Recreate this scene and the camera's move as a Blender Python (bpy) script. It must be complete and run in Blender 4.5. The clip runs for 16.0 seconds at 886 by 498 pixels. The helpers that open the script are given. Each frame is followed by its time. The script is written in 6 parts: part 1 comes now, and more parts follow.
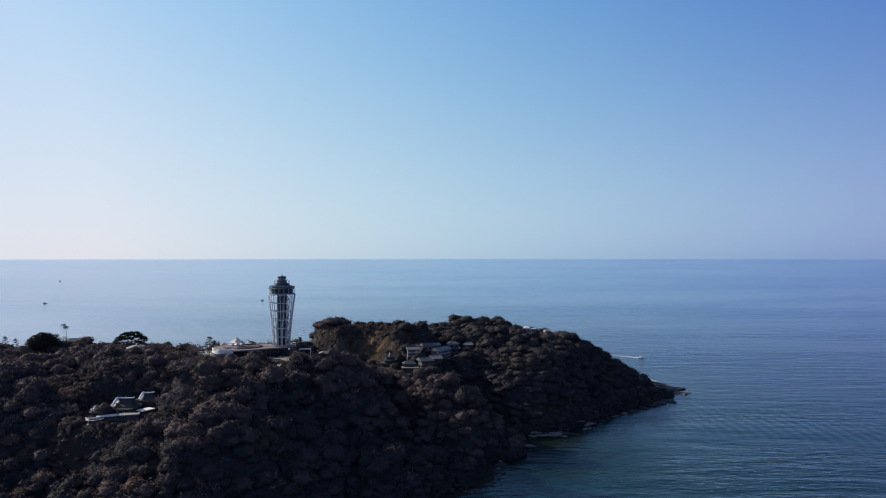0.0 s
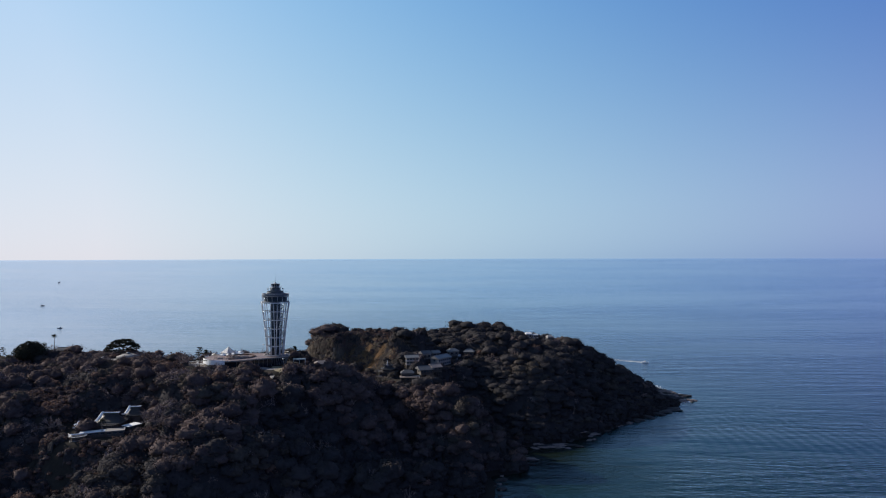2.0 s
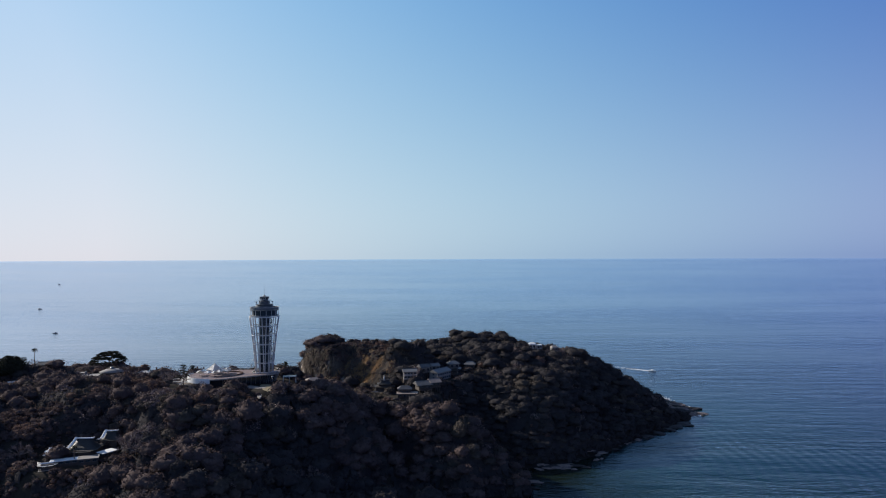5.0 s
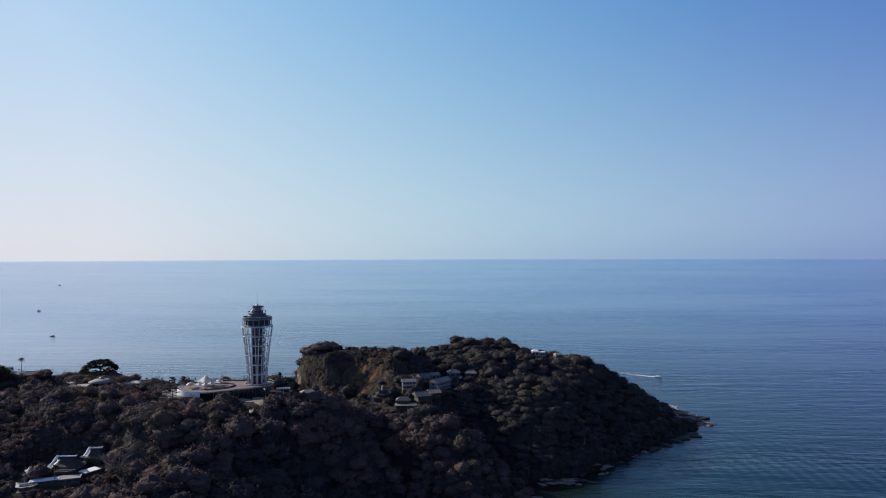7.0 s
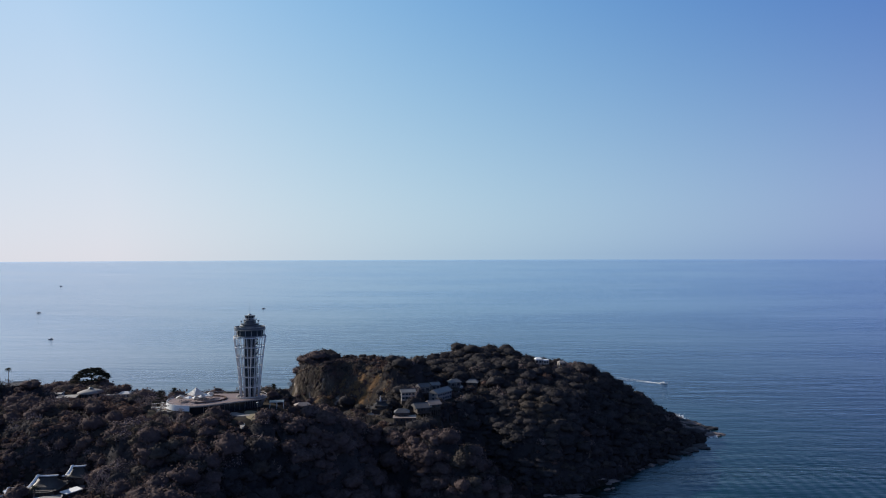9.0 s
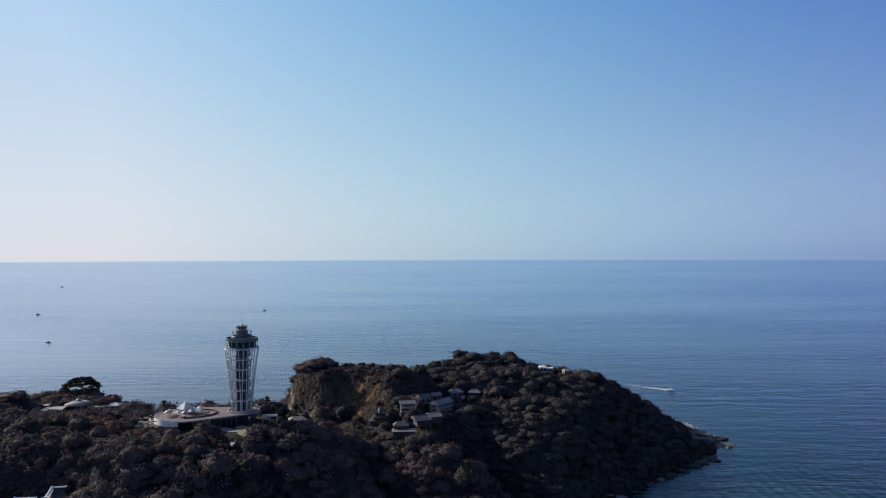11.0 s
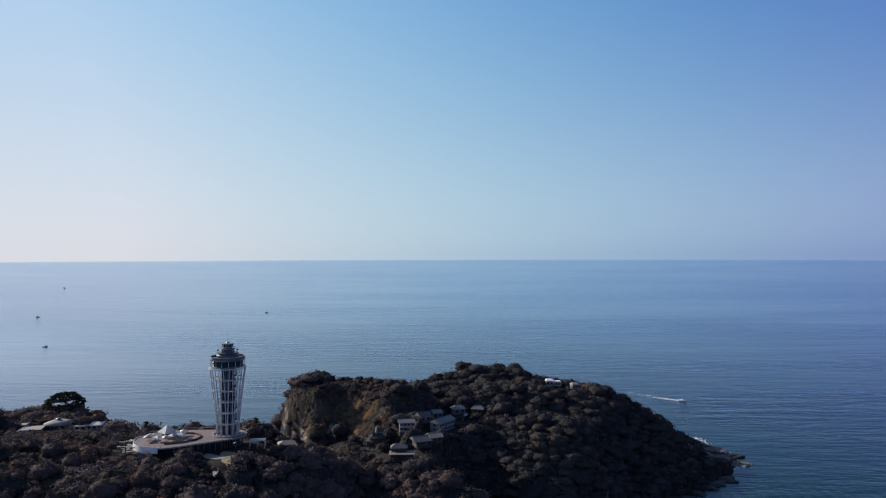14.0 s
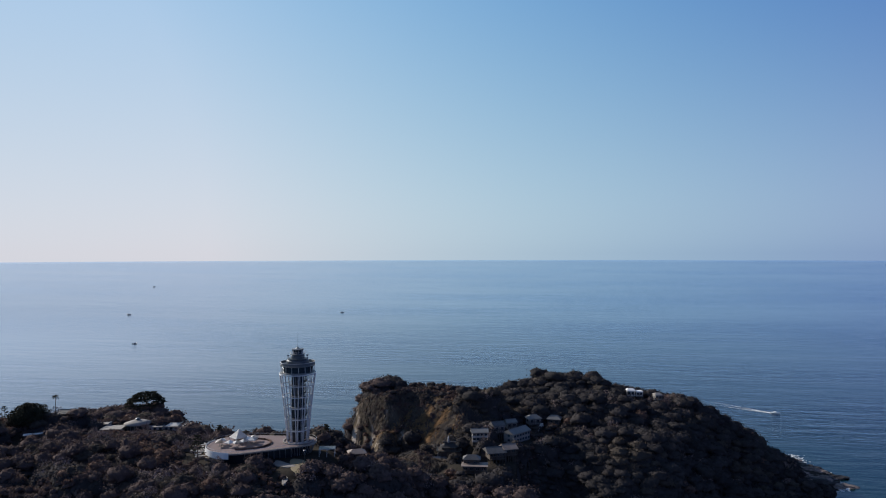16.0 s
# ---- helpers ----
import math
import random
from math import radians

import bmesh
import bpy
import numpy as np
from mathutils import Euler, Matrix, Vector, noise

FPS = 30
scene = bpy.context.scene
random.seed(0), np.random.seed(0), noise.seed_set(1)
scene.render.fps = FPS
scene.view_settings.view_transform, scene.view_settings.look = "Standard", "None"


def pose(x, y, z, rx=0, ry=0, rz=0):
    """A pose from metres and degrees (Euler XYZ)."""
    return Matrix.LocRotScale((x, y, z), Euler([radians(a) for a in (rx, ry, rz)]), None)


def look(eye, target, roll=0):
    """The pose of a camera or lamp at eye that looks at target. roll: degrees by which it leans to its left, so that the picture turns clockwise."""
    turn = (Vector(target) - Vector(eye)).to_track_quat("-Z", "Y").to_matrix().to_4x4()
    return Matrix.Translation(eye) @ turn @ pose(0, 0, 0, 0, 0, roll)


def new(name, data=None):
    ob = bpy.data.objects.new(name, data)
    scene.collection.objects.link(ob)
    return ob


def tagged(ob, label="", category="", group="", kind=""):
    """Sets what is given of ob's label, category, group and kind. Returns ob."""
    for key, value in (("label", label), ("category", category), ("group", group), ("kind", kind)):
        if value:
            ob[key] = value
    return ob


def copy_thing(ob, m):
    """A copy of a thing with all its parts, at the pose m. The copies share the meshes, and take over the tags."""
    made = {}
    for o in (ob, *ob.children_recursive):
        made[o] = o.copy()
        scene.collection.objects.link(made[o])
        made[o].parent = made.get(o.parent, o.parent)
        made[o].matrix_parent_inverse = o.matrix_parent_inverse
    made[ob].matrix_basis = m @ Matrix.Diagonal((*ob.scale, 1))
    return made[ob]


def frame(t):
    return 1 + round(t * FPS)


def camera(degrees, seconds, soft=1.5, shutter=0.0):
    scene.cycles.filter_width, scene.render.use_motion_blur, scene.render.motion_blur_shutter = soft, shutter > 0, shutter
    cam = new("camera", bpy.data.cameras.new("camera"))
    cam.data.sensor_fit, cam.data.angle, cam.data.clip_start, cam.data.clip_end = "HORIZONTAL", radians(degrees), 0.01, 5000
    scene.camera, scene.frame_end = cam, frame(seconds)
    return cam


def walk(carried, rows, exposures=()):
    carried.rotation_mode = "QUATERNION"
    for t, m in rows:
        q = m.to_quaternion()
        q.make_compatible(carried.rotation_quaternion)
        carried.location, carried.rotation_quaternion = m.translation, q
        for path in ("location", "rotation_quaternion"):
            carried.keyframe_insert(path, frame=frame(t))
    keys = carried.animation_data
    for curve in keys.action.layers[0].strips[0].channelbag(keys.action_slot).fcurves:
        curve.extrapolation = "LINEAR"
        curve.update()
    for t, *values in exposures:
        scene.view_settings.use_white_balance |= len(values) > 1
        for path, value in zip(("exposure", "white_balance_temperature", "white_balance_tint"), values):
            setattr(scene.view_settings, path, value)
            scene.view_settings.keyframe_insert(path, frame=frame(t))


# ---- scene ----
cam = camera(66.71, 16.0, soft=1.1)

# seconds, eye x y z, heading to the left, tilt up, lean to the left
PATH = [
    (0, 0.00, 0.00, 122.57, 0.002, 0.644, -0.027),
    (0.5, 0.29, 3.62, 123.66, 0.037, 0.640, -0.039),
    (1, 0.68, 7.23, 124.77, 0.061, 0.615, -0.077),
    (1.5, 1.05, 10.98, 125.82, 0.105, 0.603, -0.097),
    (2, 1.50, 14.72, 126.95, 0.120, 0.599, -0.127),
    (2.5, 1.78, 18.50, 128.05, 0.152, 0.586, -0.146),
    (3, 2.18, 22.34, 129.18, 0.182, 0.578, -0.148),
    (3.5, 2.71, 26.05, 130.31, 0.235, 0.559, -0.153),
    (4, 3.41, 30.11, 131.55, 0.294, 0.559, -0.183),
    (6.5, 5.63, 49.36, 137.36, 0.586, 0.496, -0.183),
    (7, 6.10, 53.00, 138.57, 0.639, 0.493, -0.185),
    (7.5, 6.65, 56.48, 139.70, 0.716, 0.492, -0.176),
    (8, 7.16, 60.06, 140.81, 0.792, 0.488, -0.155),
    (8.5, 7.59, 63.63, 141.90, 0.857, 0.489, -0.148),
    (9, 7.93, 67.56, 143.03, 0.913, 0.479, -0.161),
    (11.5, 9.23, 87.74, 148.50, 1.241, 0.413, -0.164),
    (12, 9.56, 91.66, 149.59, 1.319, 0.400, -0.179),
    (12.5, 10.06, 95.73, 150.75, 1.402, 0.393, -0.184),
    (13, 10.39, 99.54, 151.90, 1.473, 0.368, -0.182),
    (13.5, 10.74, 103.85, 153.10, 1.542, 0.361, -0.174),
    (14, 11.11, 108.42, 154.21, 1.632, 0.339, -0.145),
    (14.5, 10.43, 112.92, 155.04, 1.582, 0.312, -0.103),
    (15, 10.33, 116.36, 155.62, 2.340, 0.325, -0.108),
    (15.5, 10.27, 120.06, 155.93, 5.426, 0.337, -0.118),
    (16, 10.42, 123.15, 156.22, 7.912, 0.350, -0.123),
]


def aim(x, y, z, heading, tilt, lean):
    h, p = radians(heading), radians(tilt)
    way = Vector((-math.sin(h) * math.cos(p), math.cos(h) * math.cos(p), math.sin(p)))
    return look((x, y, z), Vector((x, y, z)) + 100 * way, lean)


walk(cam, [(t, aim(*row)) for t, *row in PATH], [(0, 0.54), (9, 0.48), (14.5, 0.43), (16, 0.37)])

# ---- light ----
SUN_LEFT, SUN_UP = 62.0, 25.5
az, el = radians(SUN_LEFT), radians(SUN_UP)
sun_way = Vector((-math.sin(az) * math.cos(el), math.cos(az) * math.cos(el), math.sin(el)))
world = bpy.data.worlds.new("world")
scene.world = world
world.use_nodes = True
wn, wl = world.node_tree.nodes, world.node_tree.links
sky = wn.new("ShaderNodeTexSky")
sky.sky_type = "NISHITA"
sky.sun_disc = False
sky.sun_elevation = el
sky.sun_rotation = -az
sky.air_density, sky.dust_density, sky.ozone_density, sky.altitude = 1.0, 0.6, 1.7, 100
wn["Background"].inputs["Strength"].default_value = 0.085


def sky_math(kind, a, b=None):
    n = wn.new("ShaderNodeMath")
    n.operation = kind
    for k, v in enumerate((a, b)):
        if isinstance(v, (int, float)):
            n.inputs[k].default_value = v
        elif v:
            wl.new(v, n.inputs[k])
    return n.outputs[0]


# sea haze: the low air is white towards the sun, blue away from it, and pale along the horizon.
# The logarithm of its colour is a sum of smooth terms of the height z and the turn m towards the sun.
way = wn.new("ShaderNodeTexCoord")
split = wn.new("ShaderNodeSeparateXYZ")
wl.new(way.outputs["Generated"], split.inputs[0])
towards = wn.new("ShaderNodeVectorMath")
towards.operation = "DOT_PRODUCT"
wl.new(way.outputs["Generated"], towards.inputs[0])
towards.inputs[1].default_value = (-math.sin(az), math.cos(az), 0)
z_up = sky_math("MAXIMUM", split.outputs["Z"], 0.0)
m_sun = sky_math("MINIMUM", sky_math("MAXIMUM", towards.outputs["Value"], -0.2), 0.82)
low = sky_math("EXPONENT", sky_math("MULTIPLY", z_up, -20.0))
HAZE_START = (1.320, 1.514, 1.774)
HAZE_TERMS = (
    (m_sun, (0.323, 0.694, 0.193)),
    (sky_math("MULTIPLY", m_sun, m_sun), (0.455, -0.262, 0.050)),
    (z_up, (-4.252, -2.400, -0.654)),
    (sky_math("MULTIPLY", z_up, m_sun), (3.055, 2.055, 0.868)),
    (low, (-0.589, -0.424, -0.197)),
    (sky_math("MULTIPLY", low, m_sun), (0.610, 0.400, 0.155)),
)
total = None
for value, weights in HAZE_TERMS:
    add = wn.new("ShaderNodeVectorMath")
    add.operation = "MULTIPLY_ADD"
    wl.new(value, add.inputs[0])
    add.inputs[1].default_value = weights
    if total:
        wl.new(total, add.inputs[2])
    else:
        add.inputs[2].default_value = HAZE_START
    total = add.outputs[0]
parts_of = wn.new("ShaderNodeSeparateXYZ")
wl.new(total, parts_of.inputs[0])
low_air = wn.new("ShaderNodeCombineXYZ")
for k in range(3):
    wl.new(sky_math("EXPONENT", parts_of.outputs[k]), low_air.inputs[k])
# the clear sky overhead
clear = wn.new("ShaderNodeMapRange")
clear.interpolation_type = "SMOOTHSTEP"
clear.inputs["From Min"].default_value = 0.36
clear.inputs["From Max"].default_value = 0.8
wl.new(z_up, clear.inputs["Value"])
haze = wn.new("ShaderNodeMix")
haze.data_type = "RGBA"
wl.new(clear.outputs[0], haze.inputs["Factor"])
wl.new(low_air.outputs[0], haze.inputs["A"])
wl.new(sky.outputs["Color"], haze.inputs["B"])
wl.new(haze.outputs["Result"], wn["Background"].inputs["Color"])

sun_data = bpy.data.lights.new("sun", "SUN")
sun_data.energy, sun_data.angle, sun_data.color = 4.0, radians(0.6), (1.0, 0.93, 0.84)
sun = new("sun", sun_data)
sun.matrix_world = look(sun_way * 2000, (0, 0, 0))


# ---- materials ----
def material(name, color, rough=0.7, metal=0.0, vary=0.25, scale=1.0, bump=0.0, second=None, spec=0.5, island=0.0, fine=12.0):
    """A surface with large stains and fine grain; second: the colour of the stains."""
    m = bpy.data.materials.new(name)
    m.use_nodes = True
    nt = m.node_tree
    n, l = nt.nodes, nt.links
    b = n["Principled BSDF"]
    b.inputs["Roughness"].default_value = rough
    b.inputs["Metallic"].default_value = metal
    b.inputs["Specular IOR Level"].default_value = spec
    co = n.new("ShaderNodeTexCoord")
    big = n.new("ShaderNodeTexNoise")
    big.inputs["Scale"].default_value = scale
    big.inputs["Detail"].default_value = 5
    small = n.new("ShaderNodeTexNoise")
    small.inputs["Scale"].default_value = scale * fine
    small.inputs["Detail"].default_value = 4
    for t in (big, small):
        l.new(co.outputs["Object"], t.inputs["Vector"])
    add = n.new("ShaderNodeMath")
    add.operation = "MULTIPLY_ADD"
    l.new(small.outputs["Fac"], add.inputs[0])
    add.inputs[1].default_value = 0.5
    l.new(big.outputs["Fac"], add.inputs[2])
    value = add.outputs[0]
    if island:
        geo = n.new("ShaderNodeNewGeometry")
        more = n.new("ShaderNodeMath")
        more.operation = "MULTIPLY_ADD"
        l.new(geo.outputs["Random Per Island"], more.inputs[0])
        more.inputs[1].default_value = island
        l.new(value, more.inputs[2])
        value = more.outputs[0]
    ramp = n.new("ShaderNodeValToRGB")
    middle = 0.75 + island / 2
    ramp.color_ramp.elements[0].position = middle - 0.28
    ramp.color_ramp.elements[1].position = middle + 0.28
    dark = second or tuple(c * (1 - vary) for c in color)
    ramp.color_ramp.elements[0].color = (*dark, 1)
    ramp.color_ramp.elements[1].color = (*(min(1, c * (1 + 0.4 * vary)) for c in color), 1)
    l.new(value, ramp.inputs["Fac"])
    l.new(ramp.outputs["Color"], b.inputs["Base Color"])
    if bump:
        bp = n.new("ShaderNodeBump")
        bp.inputs["Strength"].default_value = 0.6
        bp.inputs["Distance"].default_value = bump
        l.new(small.outputs["Fac"], bp.inputs["Height"])
        l.new(bp.outputs["Normal"], b.inputs["Normal"])
    return m


def leaf_material(name, color, second, through_light=0.25):
    m = material(name, color, 0.9, 0, 0.5, 0.085, 0, second, 0.04, 0.06, 9.0)
    n, l = m.node_tree.nodes, m.node_tree.links
    grain = n.new("ShaderNodeTexNoise")
    grain.inputs["Scale"].default_value = 1.5
    grain.inputs["Detail"].default_value = 3
    co = next(x for x in n if x.type == "TEX_COORD")
    l.new(co.outputs["Object"], grain.inputs["Vector"])
    bp = n.new("ShaderNodeBump")
    bp.inputs["Strength"].default_value = 0.9
    bp.inputs["Distance"].default_value = 0.3
    l.new(grain.outputs["Fac"], bp.inputs["Height"])
    l.new(bp.outputs["Normal"], n["Principled BSDF"].inputs["Normal"])
    tr = n.new("ShaderNodeBsdfTranslucent")
    ramp = next(x for x in n if x.type == "VALTORGB")
    l.new(ramp.outputs["Color"], tr.inputs["Color"])
    mix = n.new("ShaderNodeMixShader")
    mix.inputs[0].default_value = through_light
    l.new(n["Principled BSDF"].outputs[0], mix.inputs[1])
    l.new(tr.outputs[0], mix.inputs[2])
    l.new(mix.outputs[0], n["Material Output"].inputs["Surface"])
    return m


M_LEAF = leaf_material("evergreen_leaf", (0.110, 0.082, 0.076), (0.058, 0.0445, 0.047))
# dark headland leaf; its colour also holds the shade of the slopes
M_SHADELEAF = leaf_material("shaded_leaf", (0.057, 0.0515, 0.052), (0.038, 0.0345, 0.037))
M_OLIVE = leaf_material("olive_leaf", (0.080, 0.068, 0.058), (0.046, 0.039, 0.037))
M_CAMPHOR = leaf_material("camphor_leaf", (0.053, 0.049, 0.049), (0.030, 0.0285, 0.031))
M_BROWN = leaf_material("autumn_leaf", (0.142, 0.093, 0.076), (0.078, 0.052, 0.047))
M_TWIG = material("bare_twig", (0.23, 0.178, 0.162), 0.85, 0, 0.4, 0.2, 0, (0.14, 0.109, 0.101), 0.2, 0.3)
M_FUZZ = material("fine_twig", (0.215, 0.162, 0.150), 0.9, 0, 0.4, 0.05, 0, (0.130, 0.097, 0.094), 0.05, 0.25)
M_BARK = material("bark", (0.168, 0.126, 0.098), 0.9, 0, 0.4, 0.8, 0.02, None, 0.2)
M_PINE = leaf_material("pine_needle", (0.0405, 0.0405, 0.0262), (0.019, 0.0203, 0.0143), 0.05)
M_GRASS = leaf_material("dry_grass", (0.28, 0.171, 0.0896), (0.126, 0.0812, 0.0504), 0.15)
M_SCRUB = leaf_material("brown_scrub", (0.135, 0.108, 0.085), (0.062, 0.052, 0.045), 0.1)
M_STEEL = material("white_painted_steel", (0.51, 0.51, 0.52), 0.4, 0, 0.10, 0.4, 0, None, 0.5)
M_DARKSTEEL = material("dark_steel", (0.098, 0.112, 0.126), 0.45, 0.3, 0.3, 0.6)
M_GREY = material("grey_steel", (0.20, 0.21, 0.22), 0.45, 0.3, 0.2, 0.5)
M_CONCRETE = material("concrete", (0.27, 0.245, 0.225), 0.85, 0, 0.3, 0.25, 0.01)
M_PAVING = material("pinkish_paving", (0.165, 0.112, 0.112), 0.8, 0, 0.25, 0.15, 0.01)
M_PLASTER = material("white_plaster", (0.36, 0.34, 0.325), 0.75, 0, 0.2, 0.3)
M_CANVAS = material("white_canvas", (0.76, 0.75, 0.73), 0.7, 0, 0.08, 0.3)
M_WOOD = material("weathered_wood", (0.085, 0.066, 0.054), 0.8, 0, 0.4, 0.5, 0.01)
M_TILE = material("dark_roof_tile", (0.085, 0.082, 0.084), 0.55, 0, 0.35, 0.4, 0.03)
M_GREYROOF = material("grey_metal_roof", (0.155, 0.15, 0.146), 0.5, 0.0, 0.25, 0.3, 0.01)
M_BROWNROOF = material("brown_roof", (0.23, 0.18, 0.155), 0.6, 0, 0.3, 0.4, 0.02)
M_COPPER = material("pale_copper_roof", (0.36, 0.355, 0.345), 0.6, 0.0, 0.25, 0.3, 0.01)
M_ROCK = material("shore_rock", (0.25, 0.195, 0.175), 0.9, 0, 0.5, 0.22, 0.12, (0.06, 0.052, 0.048), 0.25)
M_WETROCK = material("wet_rock", (0.042, 0.0378, 0.0378), 0.7, 0, 0.4, 0.3, 0.1, None, 0.2)
M_FOAM = material("sea_foam", (0.8, 0.8, 0.8), 0.8, 0, 0.25, 0.3)
M_HULL = material("boat_paint", (0.8, 0.8, 0.8), 0.35, 0, 0.1, 0.5)
M_LAWN = material("dry_lawn", (0.20, 0.165, 0.105), 0.95, 0, 0.3, 0.12, 0.03, (0.26, 0.215, 0.14), 0.2)
M_PALESTONE = material("pale_paving", (0.56, 0.53, 0.49), 0.8, 0, 0.35, 0.2, 0.01)
M_AGED = material("aged_render", (0.24, 0.22, 0.21), 0.85, 0, 0.35, 0.3)
M_BRICK = material("old_brick", (0.34, 0.265, 0.215), 0.9, 0, 0.4, 0.6, 0.02)


def glass_material():
    m = bpy.data.materials.new("dark_window_glass")
    m.use_nodes = True
    b = m.node_tree.nodes["Principled BSDF"]
    b.inputs["Base Color"].default_value = (0.018, 0.028, 0.036, 1)
    b.inputs["Roughness"].default_value = 0.06
    return m


M_GLASS = glass_material()


def ground_material():
    """Leaf litter and soil on the flats, bare ochre and grey rock on steep faces and by the water."""
    m = material("forest_floor", (0.040, 0.034, 0.028), 0.95, 0, 0.5, 0.08, 0.2, (0.024, 0.0205, 0.018), 0.04)
    n, l = m.node_tree.nodes, m.node_tree.links
    geo = n.new("ShaderNodeNewGeometry")
    sep = n.new("ShaderNodeSeparateXYZ")
    l.new(geo.outputs["True Normal"], sep.inputs[0])
    steep = n.new("ShaderNodeMapRange")
    steep.inputs["From Min"].default_value = 0.84
    steep.inputs["From Max"].default_value = 0.66
    l.new(sep.outputs["Z"], steep.inputs["Value"])
    pos = n.new("ShaderNodeSeparateXYZ")
    l.new(geo.outputs["Position"], pos.inputs[0])
    low = n.new("ShaderNodeMapRange")
    low.inputs["From Min"].default_value = 3.6
    low.inputs["From Max"].default_value = 1.8
    l.new(pos.outputs["Z"], low.inputs["Value"])
    gap = n.new("ShaderNodeVectorMath")
    gap.operation = "DISTANCE"
    gap.inputs[1].default_value = (-88, 540, 30)
    l.new(geo.outputs["Position"], gap.inputs[0])
    zone = n.new("ShaderNodeMapRange")
    zone.inputs["From Min"].default_value = 62
    zone.inputs["From Max"].default_value = 45
    l.new(gap.outputs["Value"], zone.inputs["Value"])
    face = n.new("ShaderNodeMath")
    face.operation = "MULTIPLY"
    l.new(steep.outputs[0], face.inputs[0])
    l.new(zone.outputs[0], face.inputs[1])
    co = n.new("ShaderNodeTexCoord")
    mp = n.new("ShaderNodeMapping")
    mp.inputs["Scale"].default_value = (0.22, 0.22, 0.05)
    l.new(co.outputs["Object"], mp.inputs["Vector"])
    streak = n.new("ShaderNodeTexNoise")
    streak.inputs["Scale"].default_value = 1.0
    streak.inputs["Detail"].default_value = 7
    l.new(mp.outputs[0], streak.inputs["Vector"])
    ramp = n.new("ShaderNodeValToRGB")
    e = ramp.color_ramp.elements
    e[0].position, e[0].color = 0.36, (0.055, 0.045, 0.034, 1)
    e[1].position, e[1].color = 0.66, (0.42, 0.37, 0.33, 1)
    mid = e.new(0.5)
    mid.color = (0.13, 0.10, 0.07, 1)
    l.new(streak.outputs["Fac"], ramp.inputs["Fac"])
    old = next(x for x in n if x.type == "VALTORGB" and x != ramp)
    mix = n.new("ShaderNodeMix")
    mix.data_type = "RGBA"
    l.new(face.outputs[0], mix.inputs["Factor"])
    l.new(old.outputs["Color"], mix.inputs["A"])
    l.new(ramp.outputs["Color"], mix.inputs["B"])
    wet = n.new("ShaderNodeMix")
    wet.data_type = "RGBA"
    l.new(low.outputs[0], wet.inputs["Factor"])
    l.new(mix.outputs["Result"], wet.inputs["A"])
    wet.inputs["B"].default_value = (0.024, 0.021, 0.019, 1)
    l.new(wet.outputs["Result"], n["Principled BSDF"].inputs["Base Color"])
    return m


M_GROUND = ground_material()


